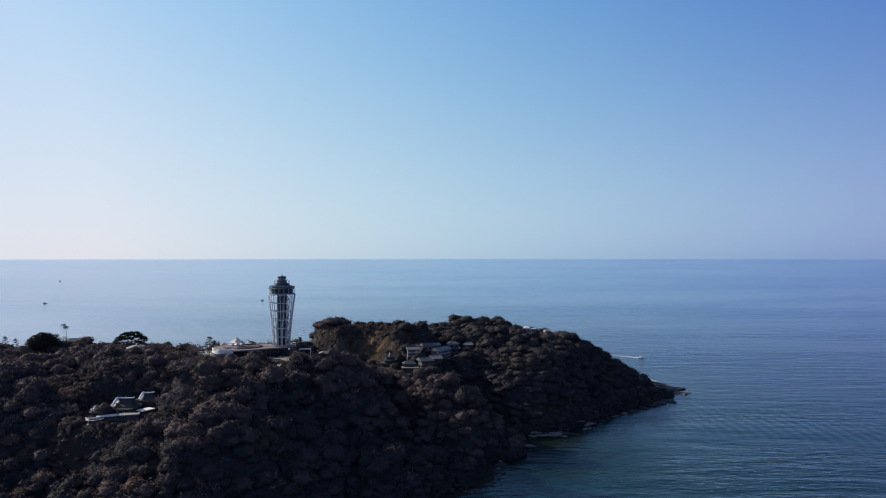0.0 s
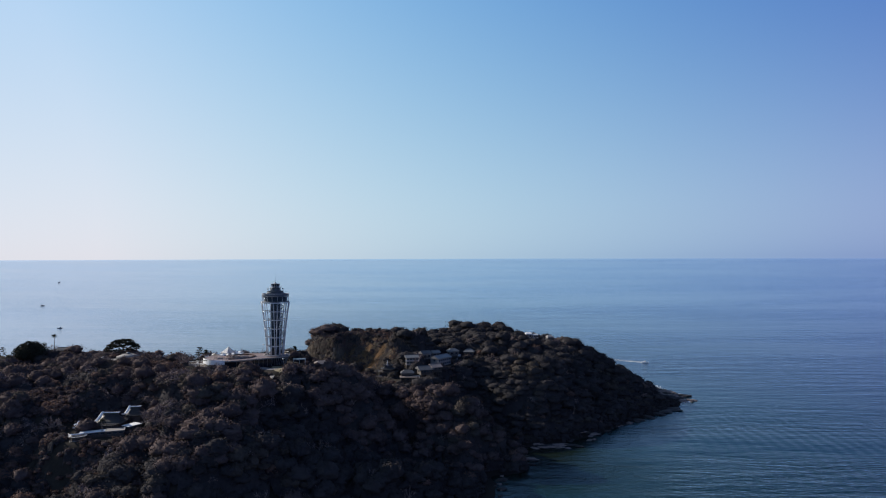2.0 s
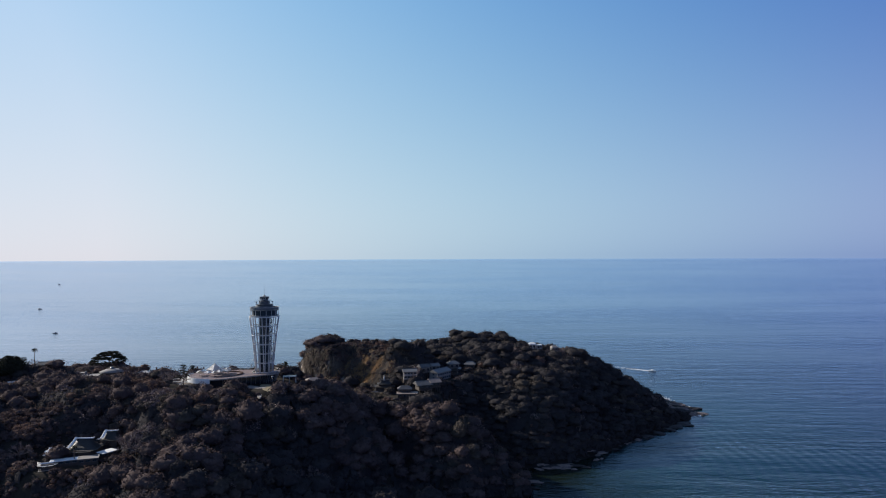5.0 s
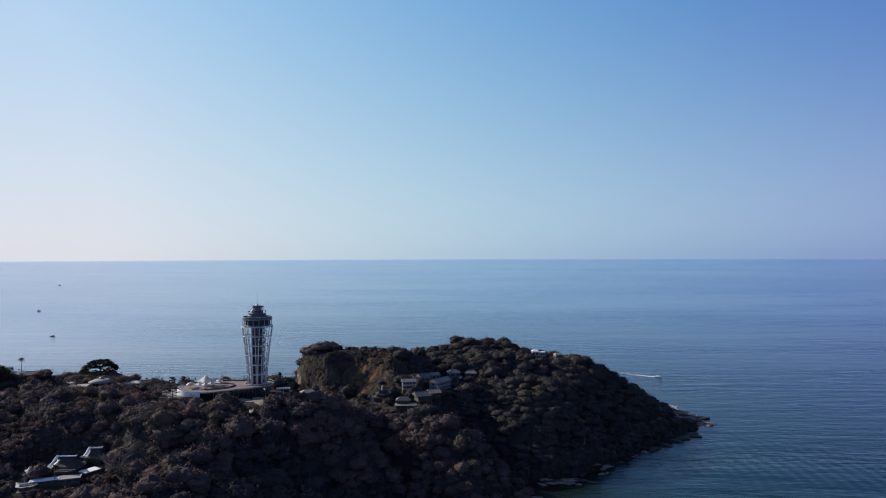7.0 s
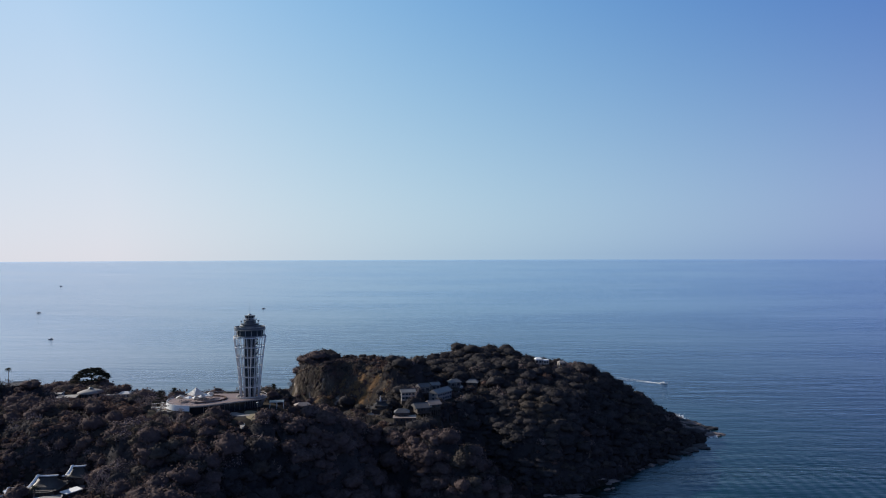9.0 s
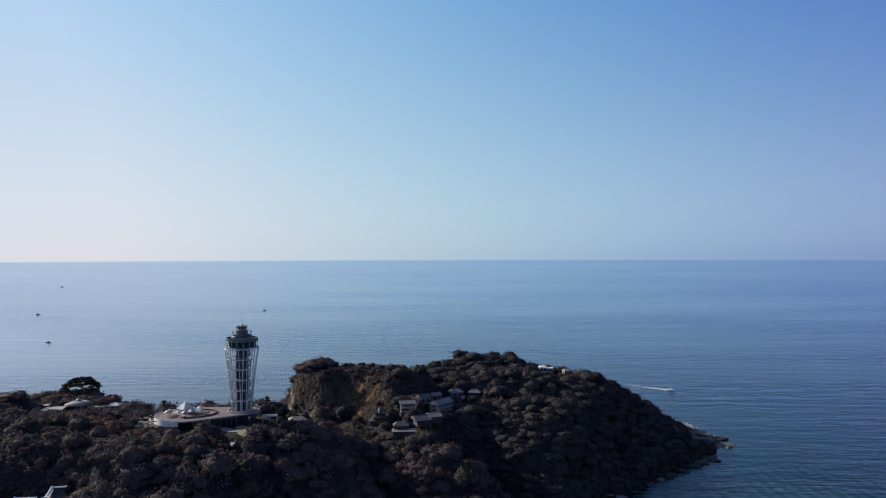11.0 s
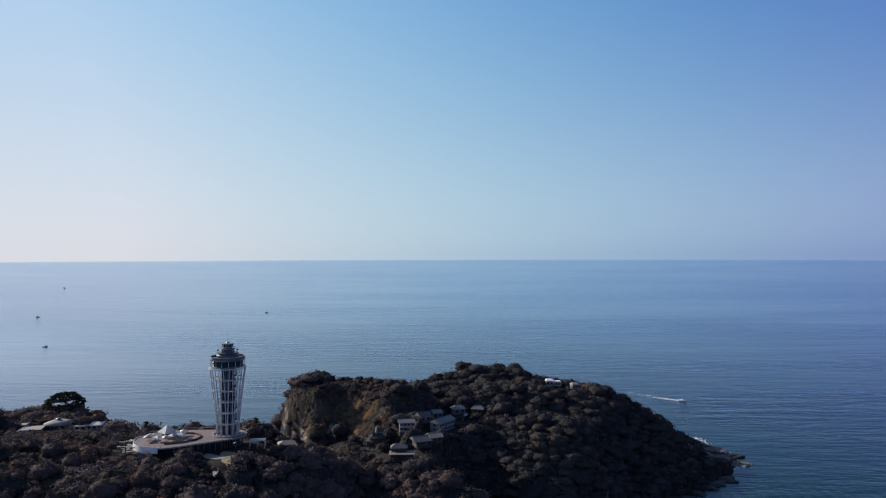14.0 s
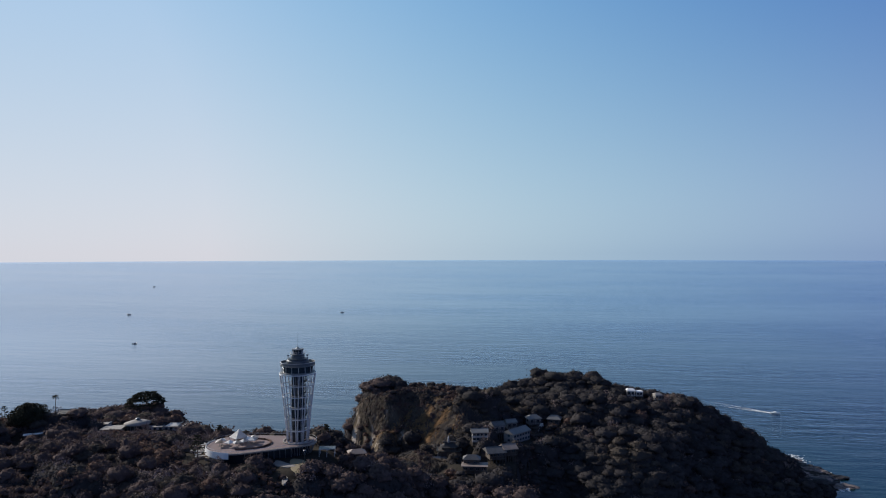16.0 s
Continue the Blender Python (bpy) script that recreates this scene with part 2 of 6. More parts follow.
def sea_material():
    m = bpy.data.materials.new("sea_water")
    m.use_nodes = True
    n, l = m.node_tree.nodes, m.node_tree.links
    n.remove(n["Principled BSDF"])
    deep = n.new("ShaderNodeBsdfDiffuse")
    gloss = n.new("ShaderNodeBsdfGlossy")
    # part of the mirrored sky's blue is put into the gloss colour
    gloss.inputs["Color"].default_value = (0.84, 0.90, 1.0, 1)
    shine = n.new("ShaderNodeFresnel")
    shine.inputs["IOR"].default_value = 1.30
    surface = n.new("ShaderNodeMixShader")
    l.new(shine.outputs[0], surface.inputs[0])
    l.new(deep.outputs[0], surface.inputs[1])
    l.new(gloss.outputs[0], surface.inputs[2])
    l.new(surface.outputs[0], n["Material Output"].inputs["Surface"])
    co = n.new("ShaderNodeTexCoord")

    def waves(turn, sx, sy, detail, rough):
        mp = n.new("ShaderNodeMapping")
        mp.inputs["Rotation"].default_value = (0, 0, radians(turn))
        mp.inputs["Scale"].default_value = (sx, sy, 0.02)
        l.new(co.outputs["Object"], mp.inputs["Vector"])
        t = n.new("ShaderNodeTexNoise")
        t.inputs["Scale"].default_value = 1.0
        t.inputs["Detail"].default_value = detail
        t.inputs["Roughness"].default_value = rough
        l.new(mp.outputs[0], t.inputs["Vector"])
        return t.outputs["Fac"]

    swell = waves(5, 1 / 160, 1 / 40, 3, 0.5)
    ripple = waves(-16, 1 / 24, 1 / 9, 4, 0.6)
    chop = waves(12, 1 / 9, 1 / 4.0, 4, 0.6)
    crest = waves(9, 1 / 60, 1 / 15, 5, 0.62)
    slick = waves(8, 1 / 900, 1 / 220, 4, 0.55)
    b1 = n.new("ShaderNodeBump")
    b1.inputs["Strength"].default_value = 0.5
    b1.inputs["Distance"].default_value = 1.7
    l.new(swell, b1.inputs["Height"])
    long_swell = waves(4, 1 / 420, 1 / 62, 4, 0.6)
    b6 = n.new("ShaderNodeBump")
    b6.inputs["Strength"].default_value = 0.18
    b6.inputs["Distance"].default_value = 6.5
    l.new(long_swell, b6.inputs["Height"])
    l.new(b6.outputs[0], b1.inputs["Normal"])
    b3 = n.new("ShaderNodeBump")
    b3.inputs["Strength"].default_value = 0.5
    b3.inputs["Distance"].default_value = 1.0
    l.new(ripple, b3.inputs["Height"])
    b4 = n.new("ShaderNodeBump")
    b4.inputs["Strength"].default_value = 0.7
    b4.inputs["Distance"].default_value = 2.4
    l.new(crest, b4.inputs["Height"])
    l.new(b1.outputs[0], b4.inputs["Normal"])
    l.new(b4.outputs[0], b3.inputs["Normal"])
    b2 = n.new("ShaderNodeBump")
    b2.inputs["Strength"].default_value = 0.5
    b2.inputs["Distance"].default_value = 0.8
    l.new(chop, b2.inputs["Height"])
    l.new(b3.outputs[0], b2.inputs["Normal"])
    # a train of ripples that runs out past the headland's tip
    here = n.new("ShaderNodeNewGeometry")

    def gap_to(x, y):
        g = n.new("ShaderNodeVectorMath")
        g.operation = "DISTANCE"
        g.inputs[1].default_value = (x, y, 0)
        l.new(here.outputs["Position"], g.inputs[0])
        return g.outputs["Value"]

    wander = n.new("ShaderNodeMath")
    wander.operation = "MULTIPLY_ADD"
    l.new(slick, wander.inputs[0])
    wander.inputs[1].default_value = 28
    l.new(gap_to(-260, 520), wander.inputs[2])
    turns = n.new("ShaderNodeMath")
    turns.operation = "MULTIPLY"
    turns.inputs[1].default_value = 0.72
    l.new(wander.outputs[0], turns.inputs[0])
    ring = n.new("ShaderNodeMath")
    ring.operation = "SINE"
    l.new(turns.outputs[0], ring.inputs[0])
    fade = n.new("ShaderNodeMapRange")
    fade.interpolation_type = "SMOOTHSTEP"
    fade.inputs["From Min"].default_value = 150
    fade.inputs["From Max"].default_value = 40
    fade.inputs["To Max"].default_value = 0.15
    l.new(gap_to(215, 460), fade.inputs["Value"])
    # an added mirror share grows with distance and paints the far water brighter
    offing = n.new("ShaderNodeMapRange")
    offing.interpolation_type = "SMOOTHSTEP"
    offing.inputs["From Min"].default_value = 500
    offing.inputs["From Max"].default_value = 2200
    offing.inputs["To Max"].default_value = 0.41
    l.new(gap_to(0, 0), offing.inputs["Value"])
    # by the horizon the mirror share stands in for haze over the sea
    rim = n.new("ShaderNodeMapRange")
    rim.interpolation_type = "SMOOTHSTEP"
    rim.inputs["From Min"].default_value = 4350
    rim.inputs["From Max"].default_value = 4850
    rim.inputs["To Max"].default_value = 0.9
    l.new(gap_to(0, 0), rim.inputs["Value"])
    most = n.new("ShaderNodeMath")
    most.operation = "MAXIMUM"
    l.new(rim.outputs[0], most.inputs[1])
    # more mirror share is added towards the sun to brighten the water there
    sun_side = n.new("ShaderNodeMapRange")
    sun_side.interpolation_type = "SMOOTHSTEP"
    sun_side.inputs["From Min"].default_value = 900
    sun_side.inputs["From Max"].default_value = 150
    sun_side.inputs["To Max"].default_value = 0.27
    l.new(gap_to(-900, 900), sun_side.inputs["Value"])
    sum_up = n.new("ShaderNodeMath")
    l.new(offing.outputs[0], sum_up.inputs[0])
    l.new(sun_side.outputs[0], sum_up.inputs[1])
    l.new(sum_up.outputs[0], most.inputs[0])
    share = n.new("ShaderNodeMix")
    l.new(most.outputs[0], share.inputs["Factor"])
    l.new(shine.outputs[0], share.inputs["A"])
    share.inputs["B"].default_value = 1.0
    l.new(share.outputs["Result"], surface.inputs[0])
    b5 = n.new("ShaderNodeBump")
    b5.inputs["Distance"].default_value = 0.5
    l.new(fade.outputs[0], b5.inputs["Strength"])
    l.new(ring.outputs[0], b5.inputs["Height"])
    l.new(b2.outputs[0], b5.inputs["Normal"])
    for node in (gloss, shine, deep):
        l.new(b5.outputs[0], node.inputs["Normal"])
    # the sea lies calmer offshore
    where = n.new("ShaderNodeNewGeometry")
    off = n.new("ShaderNodeVectorMath")
    off.operation = "DISTANCE"
    off.inputs[1].default_value = (0, 250, 0)
    l.new(where.outputs["Position"], off.inputs[0])
    ruffle = n.new("ShaderNodeMapRange")
    ruffle.interpolation_type = "SMOOTHSTEP"
    ruffle.inputs["From Min"].default_value = 0.40
    ruffle.inputs["From Max"].default_value = 0.60
    ruffle.inputs["To Min"].default_value = 0.45
    ruffle.inputs["To Max"].default_value = 1.7
    l.new(slick, ruffle.inputs["Value"])
    for node, strong in ((b1, 0.28), (b4, 0.54), (b3, 0.52), (b2, 0.42)):
        calm = n.new("ShaderNodeMapRange")
        calm.inputs["From Min"].default_value = 250
        calm.inputs["From Max"].default_value = 3000
        calm.inputs["To Min"].default_value = strong
        calm.inputs["To Max"].default_value = strong * 0.3
        l.new(off.outputs["Value"], calm.inputs["Value"])
        # wind ruffles some bands and leaves slicks between them
        breeze = n.new("ShaderNodeMath")
        breeze.operation = "MULTIPLY"
        l.new(calm.outputs[0], breeze.inputs[0])
        l.new(ruffle.outputs[0], breeze.inputs[1])
        l.new(breeze.outputs[0], node.inputs["Strength"])
    ramp = n.new("ShaderNodeValToRGB")
    e = ramp.color_ramp.elements
    e[0].position, e[0].color = 0.35, (0.0006, 0.0095, 0.0210, 1)
    e[1].position, e[1].color = 0.68, (0.0007, 0.0120, 0.0260, 1)
    both = n.new("ShaderNodeMix")
    both.inputs["Factor"].default_value = 0.45
    l.new(slick, both.inputs["A"])
    l.new(crest, both.inputs["B"])
    l.new(both.outputs["Result"], ramp.inputs["Fac"])
    # teal shelf round the headland, green shallows in the cove
    tone = ramp.outputs["Color"]
    for x, y, wide, core, color in ((150, 470, 420, 80, (0.0030, 0.0190, 0.0175, 1)), (50, 450, 95, 15, (0.0075, 0.0125, 0.0075, 1))):
        near = n.new("ShaderNodeMapRange")
        near.interpolation_type = "SMOOTHSTEP"
        near.inputs["From Min"].default_value = wide
        near.inputs["From Max"].default_value = core
        l.new(gap_to(x, y), near.inputs["Value"])
        mix = n.new("ShaderNodeMix")
        mix.data_type = "RGBA"
        l.new(near.outputs[0], mix.inputs["Factor"])
        l.new(tone, mix.inputs["A"])
        mix.inputs["B"].default_value = color
        tone = mix.outputs["Result"]
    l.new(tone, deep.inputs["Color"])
    # slicks are smoother than the ruffled water between them
    rr = n.new("ShaderNodeMapRange")
    rr.inputs["From Min"].default_value = 0.3
    rr.inputs["From Max"].default_value = 0.7
    rr.inputs["To Min"].default_value = 0.11
    rr.inputs["To Max"].default_value = 0.19
    l.new(slick, rr.inputs["Value"])
    l.new(rr.outputs[0], gloss.inputs["Roughness"])
    return m


M_SEA = sea_material()


# ---- mesh helpers ----
def link_mesh(name, me, mat, parent=None, label=""):
    if mat:
        me.materials.append(mat)
    ob = new(name, me)
    if parent:
        ob.parent = parent
    if label:
        ob["label"] = label
    return ob


def part(name, bm, mat, parent=None, label="", smooth=False):
    me = bpy.data.meshes.new(name)
    bm.normal_update()
    bm.to_mesh(me)
    bm.free()
    if smooth:
        me.polygons.foreach_set("use_smooth", [True] * len(me.polygons))
    return link_mesh(name, me, mat, parent, label)


def array_mesh(name, verts, quads, tris, mat, parent=None, smooth=False):
    """A mesh from arrays of corners, four-cornered and three-cornered faces."""
    me = bpy.data.meshes.new(name)
    verts = np.asarray(verts, np.float32)
    quads = np.asarray(quads, np.int32).reshape(-1, 4)
    tris = np.asarray(tris, np.int32).reshape(-1, 3)
    me.vertices.add(len(verts))
    me.vertices.foreach_set("co", verts.ravel())
    me.loops.add(quads.size + tris.size)
    me.loops.foreach_set("vertex_index", np.concatenate([quads.ravel(), tris.ravel()]))
    starts = np.concatenate([np.arange(len(quads)) * 4, quads.size + np.arange(len(tris)) * 3]).astype(np.int32)
    me.polygons.add(len(starts))
    me.polygons.foreach_set("loop_start", starts)
    if smooth:
        me.polygons.foreach_set("use_smooth", np.ones(len(starts), bool))
    me.update(calc_edges=True)
    me.validate()
    return link_mesh(name, me, mat, parent)


def empty(name, x, y, z, rz=0.0, label="", category="", group="", kind=""):
    ob = new(name)
    ob.matrix_world = pose(x, y, z, 0, 0, rz)
    return tagged(ob, label, category, group, kind)


def add_box(bm, x0, y0, z0, x1, y1, z1, bevel=0.0):
    made = bmesh.ops.create_cube(bm, size=1.0)["verts"]
    for v in made:
        v.co = Vector((x0 + (v.co.x + 0.5) * (x1 - x0), y0 + (v.co.y + 0.5) * (y1 - y0), z0 + (v.co.z + 0.5) * (z1 - z0)))
    if bevel:
        edges = list({e for v in made for e in v.link_edges})
        bmesh.ops.bevel(bm, geom=edges, offset=bevel, segments=1, affect="EDGES")


def box(name, x0, y0, z0, x1, y1, z1, mat, parent=None, label="", bevel=0.0):
    bm = bmesh.new()
    add_box(bm, x0, y0, z0, x1, y1, z1, bevel)
    return part(name, bm, mat, parent, label)


def add_tube(bm, points, radii, sides=8, cap=True):
    """A tube along points; radii: one number or one a point."""
    pts = [Vector(p) for p in points]
    if not hasattr(radii, "__len__"):
        radii = [radii] * len(pts)
    rings = []
    for i, p in enumerate(pts):
        way = (pts[min(i + 1, len(pts) - 1)] - pts[max(i - 1, 0)]).normalized()
        a = way.orthogonal().normalized() if abs(way.z) < 0.9 else way.cross(Vector((0, 1, 0))).normalized()
        b = way.cross(a)
        rings.append([bm.verts.new(p + radii[i] * (math.cos(t) * a + math.sin(t) * b)) for t in (2 * math.pi * k / sides for k in range(sides))])
    for r, s in zip(rings, rings[1:]):
        for k in range(sides):
            bm.faces.new((r[k], r[(k + 1) % sides], s[(k + 1) % sides], s[k]))
    if cap:
        bm.faces.new(rings[0][::-1])
        bm.faces.new(rings[-1])


def tube(name, points, radii, mat, parent=None, sides=8, label=""):
    bm = bmesh.new()
    add_tube(bm, points, radii, sides)
    bmesh.ops.recalc_face_normals(bm, faces=bm.faces)
    return part(name, bm, mat, parent, label, sides > 6)


def lathe(name, profile, mat, parent=None, sides=48, label="", smooth=False, arc=None):
    """A turned shape: profile of (radius, height)."""
    bm = bmesh.new()
    rings = []
    a0, a1 = arc or (0, 2 * math.pi)
    count = sides if arc is None else sides + 1
    for r, z in profile:
        rings.append([bm.verts.new((r * math.cos(a0 + (a1 - a0) * k / sides), r * math.sin(a0 + (a1 - a0) * k / sides), z)) for k in range(count)])
    for p, q in zip(rings, rings[1:]):
        for k in range(sides):
            j = (k + 1) % count
            bm.faces.new((p[k], p[j], q[j], q[k]))
    bmesh.ops.remove_doubles(bm, verts=bm.verts, dist=1e-4)
    bmesh.ops.recalc_face_normals(bm, faces=bm.faces)
    return part(name, bm, mat, parent, label, smooth)


# ---- ground ----
# Hills: middle x y, half width, half depth, turn, height, share of flat top
LONG_RIDGE = [
    (-130, 417, 122, 83, 8, 58, 0.59),
    (-259, 437, 224, 154, -5, 55, 0.38),
    (-103, 381, 75, 116, -20, 46, 0.56),
    (-127, 350, 173, 86, 20, 16, 0.37),
    (-12, 418, 95, 39, -111, 33, 0.72),
    (-263, 531, 79, 89, -12, 47, 0.29),
    (-363, 438, 209, 196, -12, 35, 0.41),
    (-199, 481, 51, 43, 2, 46, 0.47),
]
FAR_HEAD = [
    (-45, 575, 71, 107, 14, 44, 0.69),
    (31, 619, 96, 99, 8, 53, 0.42),
    (33, 601, 127, 150, -24, 43, 0.60),
    (99, 635, 55, 99, -63, 44, 0.18),
    (-39, 472, 106, 33, -33, 39, 0.67),
    (-59.8, 571, 75, 30, -15, 64.5, 0.60),
    (34, 649, 54, 40, 1, 56, 0.41),
    (141, 605, 34, 63, -49, 20, 0.24),
    (157, 586, 86, 37, 45, 6, 0.44),
]
HILLS = LONG_RIDGE + FAR_HEAD
# Levelled sites: x y radius height
PADS = [
    (-112, 440, 18, 59.4), (-134, 432, 19, 59.4), (-150, 431, 9, 59.3), (-98, 418, 8, 59.4), (-222, 491, 18, 53.0), (-171, 354, 21, 39.0),
    (-23, 519, 8, 46.2), (-40, 511, 11, 38.0), (-26, 484, 10, 39.5), (-9, 496, 8, 40.0), (-1, 530, 11, 44.0), (16, 563, 11, 45.0), (81, 631, 8, 48.0),
    (-270, 462, 12, 50.0), (-268, 493, 8, 57.0),
]


def ground_height(x, y):
    x, y = np.asarray(x, float), np.asarray(y, float)
    heights = []
    for cx, cy, rx, ry, turn, high, flat in HILLS:
        c, s = math.cos(radians(turn)), math.sin(radians(turn))
        u, v = ((x - cx) * c + (y - cy) * s) / rx, (-(x - cx) * s + (y - cy) * c) / ry
        q = (1 - np.sqrt(u * u + v * v + 1e-9)) / (1 - flat)
        w = np.where(q > 1, 1, np.where(q > 0, q * (1.25 - 0.25 * q * q), 1.25 * q))
        heights.append(np.maximum(high * w, -30))
    heights = np.array(heights)
    top = heights.max(0)
    h = top + 5.0 * np.log(np.exp((heights - top) / 5.0).sum(0)) - 1.75
    rough = 1.6 * np.sin(x / 17 + 1.3 * np.sin(y / 23)) * np.sin(y / 14 + np.sin(x / 29)) + 0.8 * np.sin(x / 6.1 + y / 9.7) * np.sin(y / 5.3 - x / 11)
    h = h + rough * np.clip(h / 12 + 0.3, 0.0, 1)
    # the cliff beyond the saddle: a steep draped slope with rounded buttresses and clefts that lean down it
    k = np.clip((31 - np.abs(x + 57)) / 14, 0, 1) * np.clip((y - 520) / 10, 0, 1) * np.clip((578 - y) / 12, 0, 1)
    k = k * k * (3 - 2 * k)
    h = h * (1 - k) + np.minimum(h + 13, np.clip(33 + 0.8 * (y - 534) + 0.5 * (x + 60), 31, 61)) * k
    near_cliff = np.clip(1.15 - np.hypot((x + 80) / 52, (y - 545) / 46), 0, 1)
    lean = x - 0.75 * (y - 540)
    h = h - near_cliff * (2.4 * np.abs(np.sin(lean / 15 + 0.5 * np.sin(y / 13))) ** 2.5 + 3.2 * np.abs(np.sin(lean / 5.6 + 0.6 * np.sin(y / 7))) ** 2)
    # the saddle under the cliff, and the shaded ravine below the houses
    for cx, cy, rx, ry, deep in ((-76, 518, 34, 15, 10), (20, 488, 32, 40, 20), (38, 520, 26, 26, 10), (34, 470, 40, 44, 15), (-6, 402, 46, 30, 19), (24, 428, 34, 30, 12), (-28, 382, 74, 46, 20), (124, 572, 36, 46, 13), (112, 524, 32, 34, 9), (-32, 433, 28, 23, 17), (-12, 423, 34, 19, 13), (12, 458, 30, 20, 17), (-132, 320, 25, 40, 13)):
        k = np.clip(1 - np.hypot((x - cx) / rx, (y - cy) / ry), 0, 1)
        h = np.maximum(h - deep * k * k * (3 - 2 * k), np.minimum(h, 6))
    # the seaward end of the near slope falls off into its own shade
    k = np.clip((x + 110) / 40, 0, 1) * np.clip((408 - y) / 30, 0, 1)
    h = h - np.minimum(18 * k, 0.4 * np.maximum(h, 0))
    for px, py, r, z in PADS:
        k = np.clip(1.6 - np.hypot(x - px, y - py) / r / 1.0, 0, 0.6) / 0.6
        k = k * k * (3 - 2 * k)
        h = h * (1 - k) + z * k
    return h


def build_ground():
    step = 2.6
    xs, ys = np.arange(-560, 262, step), np.arange(210, 760, step)
    gx, gy = np.meshgrid(xs, ys)
    gz = np.maximum(ground_height(gx, gy), -14)
    verts = np.stack([gx, gy, gz], -1).reshape(-1, 3)
    w = len(xs)
    i = (np.arange(len(ys) - 1)[:, None] * w + np.arange(w - 1)[None]).ravel()
    quads = np.stack([i, i + 1, i + w + 1, i + w], 1)
    ob = array_mesh("ground", verts, quads, [], M_GROUND, smooth=True)
    tagged(ob, "steep wooded island ground of dark soil with ochre cliffs", "ground", kind="structure")


build_ground()


# ---- sea ----
def sea_height(r):
    return 107.0 * np.clip((np.asarray(r, float) - 1200) / 3600, 0, None) ** 1.35


def build_sea():
    radii = np.concatenate([np.linspace(0, 1200, 15)[1:], np.linspace(1200, 4800, 70)[1:]])
    sides = 192
    a = 2 * math.pi * np.arange(sides) / sides
    rings = np.stack([radii[:, None] * np.cos(a), radii[:, None] * np.sin(a), np.repeat(sea_height(radii)[:, None], sides, 1)], -1)
    verts = np.concatenate([[[0, 0, 0]], rings.reshape(-1, 3)])
    k = np.arange(sides)
    tris = np.stack([np.zeros(sides, int), 1 + k, 1 + (k + 1) % sides], 1)
    quads = []
    for j in range(len(radii) - 1):
        p, q = 1 + j * sides, 1 + (j + 1) * sides
        quads.append(np.stack([p + k, q + k, q + (k + 1) % sides, p + (k + 1) % sides], 1))
    ob = array_mesh("water", verts, np.concatenate(quads), tris, M_SEA, smooth=True)
    tagged(ob, "calm blue-green sea with fine ripples and slicks", "sea", kind="structure")


build_sea()


# ---- woods ----
rng = np.random.default_rng(7)


def unit(v):
    return v / np.maximum(np.linalg.norm(v, axis=-1, keepdims=True), 1e-9)


def leaf_cards(centres, normals, size, tilt=0.34):
    """Small uneven four-cornered leaf sprays at centres, roughly across normals."""
    n = len(centres)
    nn = unit(normals + tilt * rng.normal(size=(n, 3)))
    a = unit(np.cross(nn, rng.normal(size=(n, 3))))
    b = np.cross(nn, a)
    s = size * rng.uniform(0.55, 1.3, (n, 1))
    c = []
    for k, (p, q) in enumerate(((-1, -0.7), (0.8, -1), (1, 0.8), (-0.7, 1))):
        j = rng.uniform(0.5, 1.1, (n, 2))
        c.append(centres + s * (p * j[:, :1] * a + q * j[:, 1:] * b) * 0.5 + nn * s * rng.normal(size=(n, 1)) * 0.12)
    verts = np.stack(c, 1).reshape(-1, 3)
    return verts, np.arange(4 * n).reshape(-1, 4)


def tuft_shape(radius, height, clumps, leaves, size, spread=0.74, flat=0.62, clump_size=(0.22, 0.36)):
    """An open crown of leafy tufts alone, on z = 0, as corners, quads and triangles."""
    k = np.arange(clumps) + 0.5
    up = 1 - 1.25 * k / clumps
    a = 2.4 * k + rng.uniform(0, 6.28)
    d = np.stack([np.sqrt(np.maximum(0.05, 1 - up * up)) * np.cos(a), np.sqrt(np.maximum(0.05, 1 - up * up)) * np.sin(a), up], 1)
    d = d + rng.normal(size=d.shape) * 0.14
    c = d * radius * spread * rng.uniform(0.72, 1.18, (clumps, 1))
    c[:, 2] = c[:, 2] * flat + height
    r = radius * rng.uniform(*clump_size, clumps)
    verts, quads, at = [], [], 0
    for j in range(clumps):
        n = int(leaves * (r[j] / radius / 0.29) ** 2)
        w = unit(rng.normal(size=(n, 3)) + np.array([0, 0, 0.4]))
        pos = c[j] + w * r[j] * rng.uniform(0.35, 1.3, (n, 1)) ** 0.7 * np.array([1, 1, 0.72])
        v, q = leaf_cards(pos, unit(0.8 * w + 0.7 * unit(pos - np.array([0, 0, height * 0.7])) + np.array([0, 0, 0.15])), size)
        verts.append(v)
        quads.append(q + at)
        at += len(v)
    return np.concatenate(verts), np.concatenate(quads), np.zeros((0, 3), int)


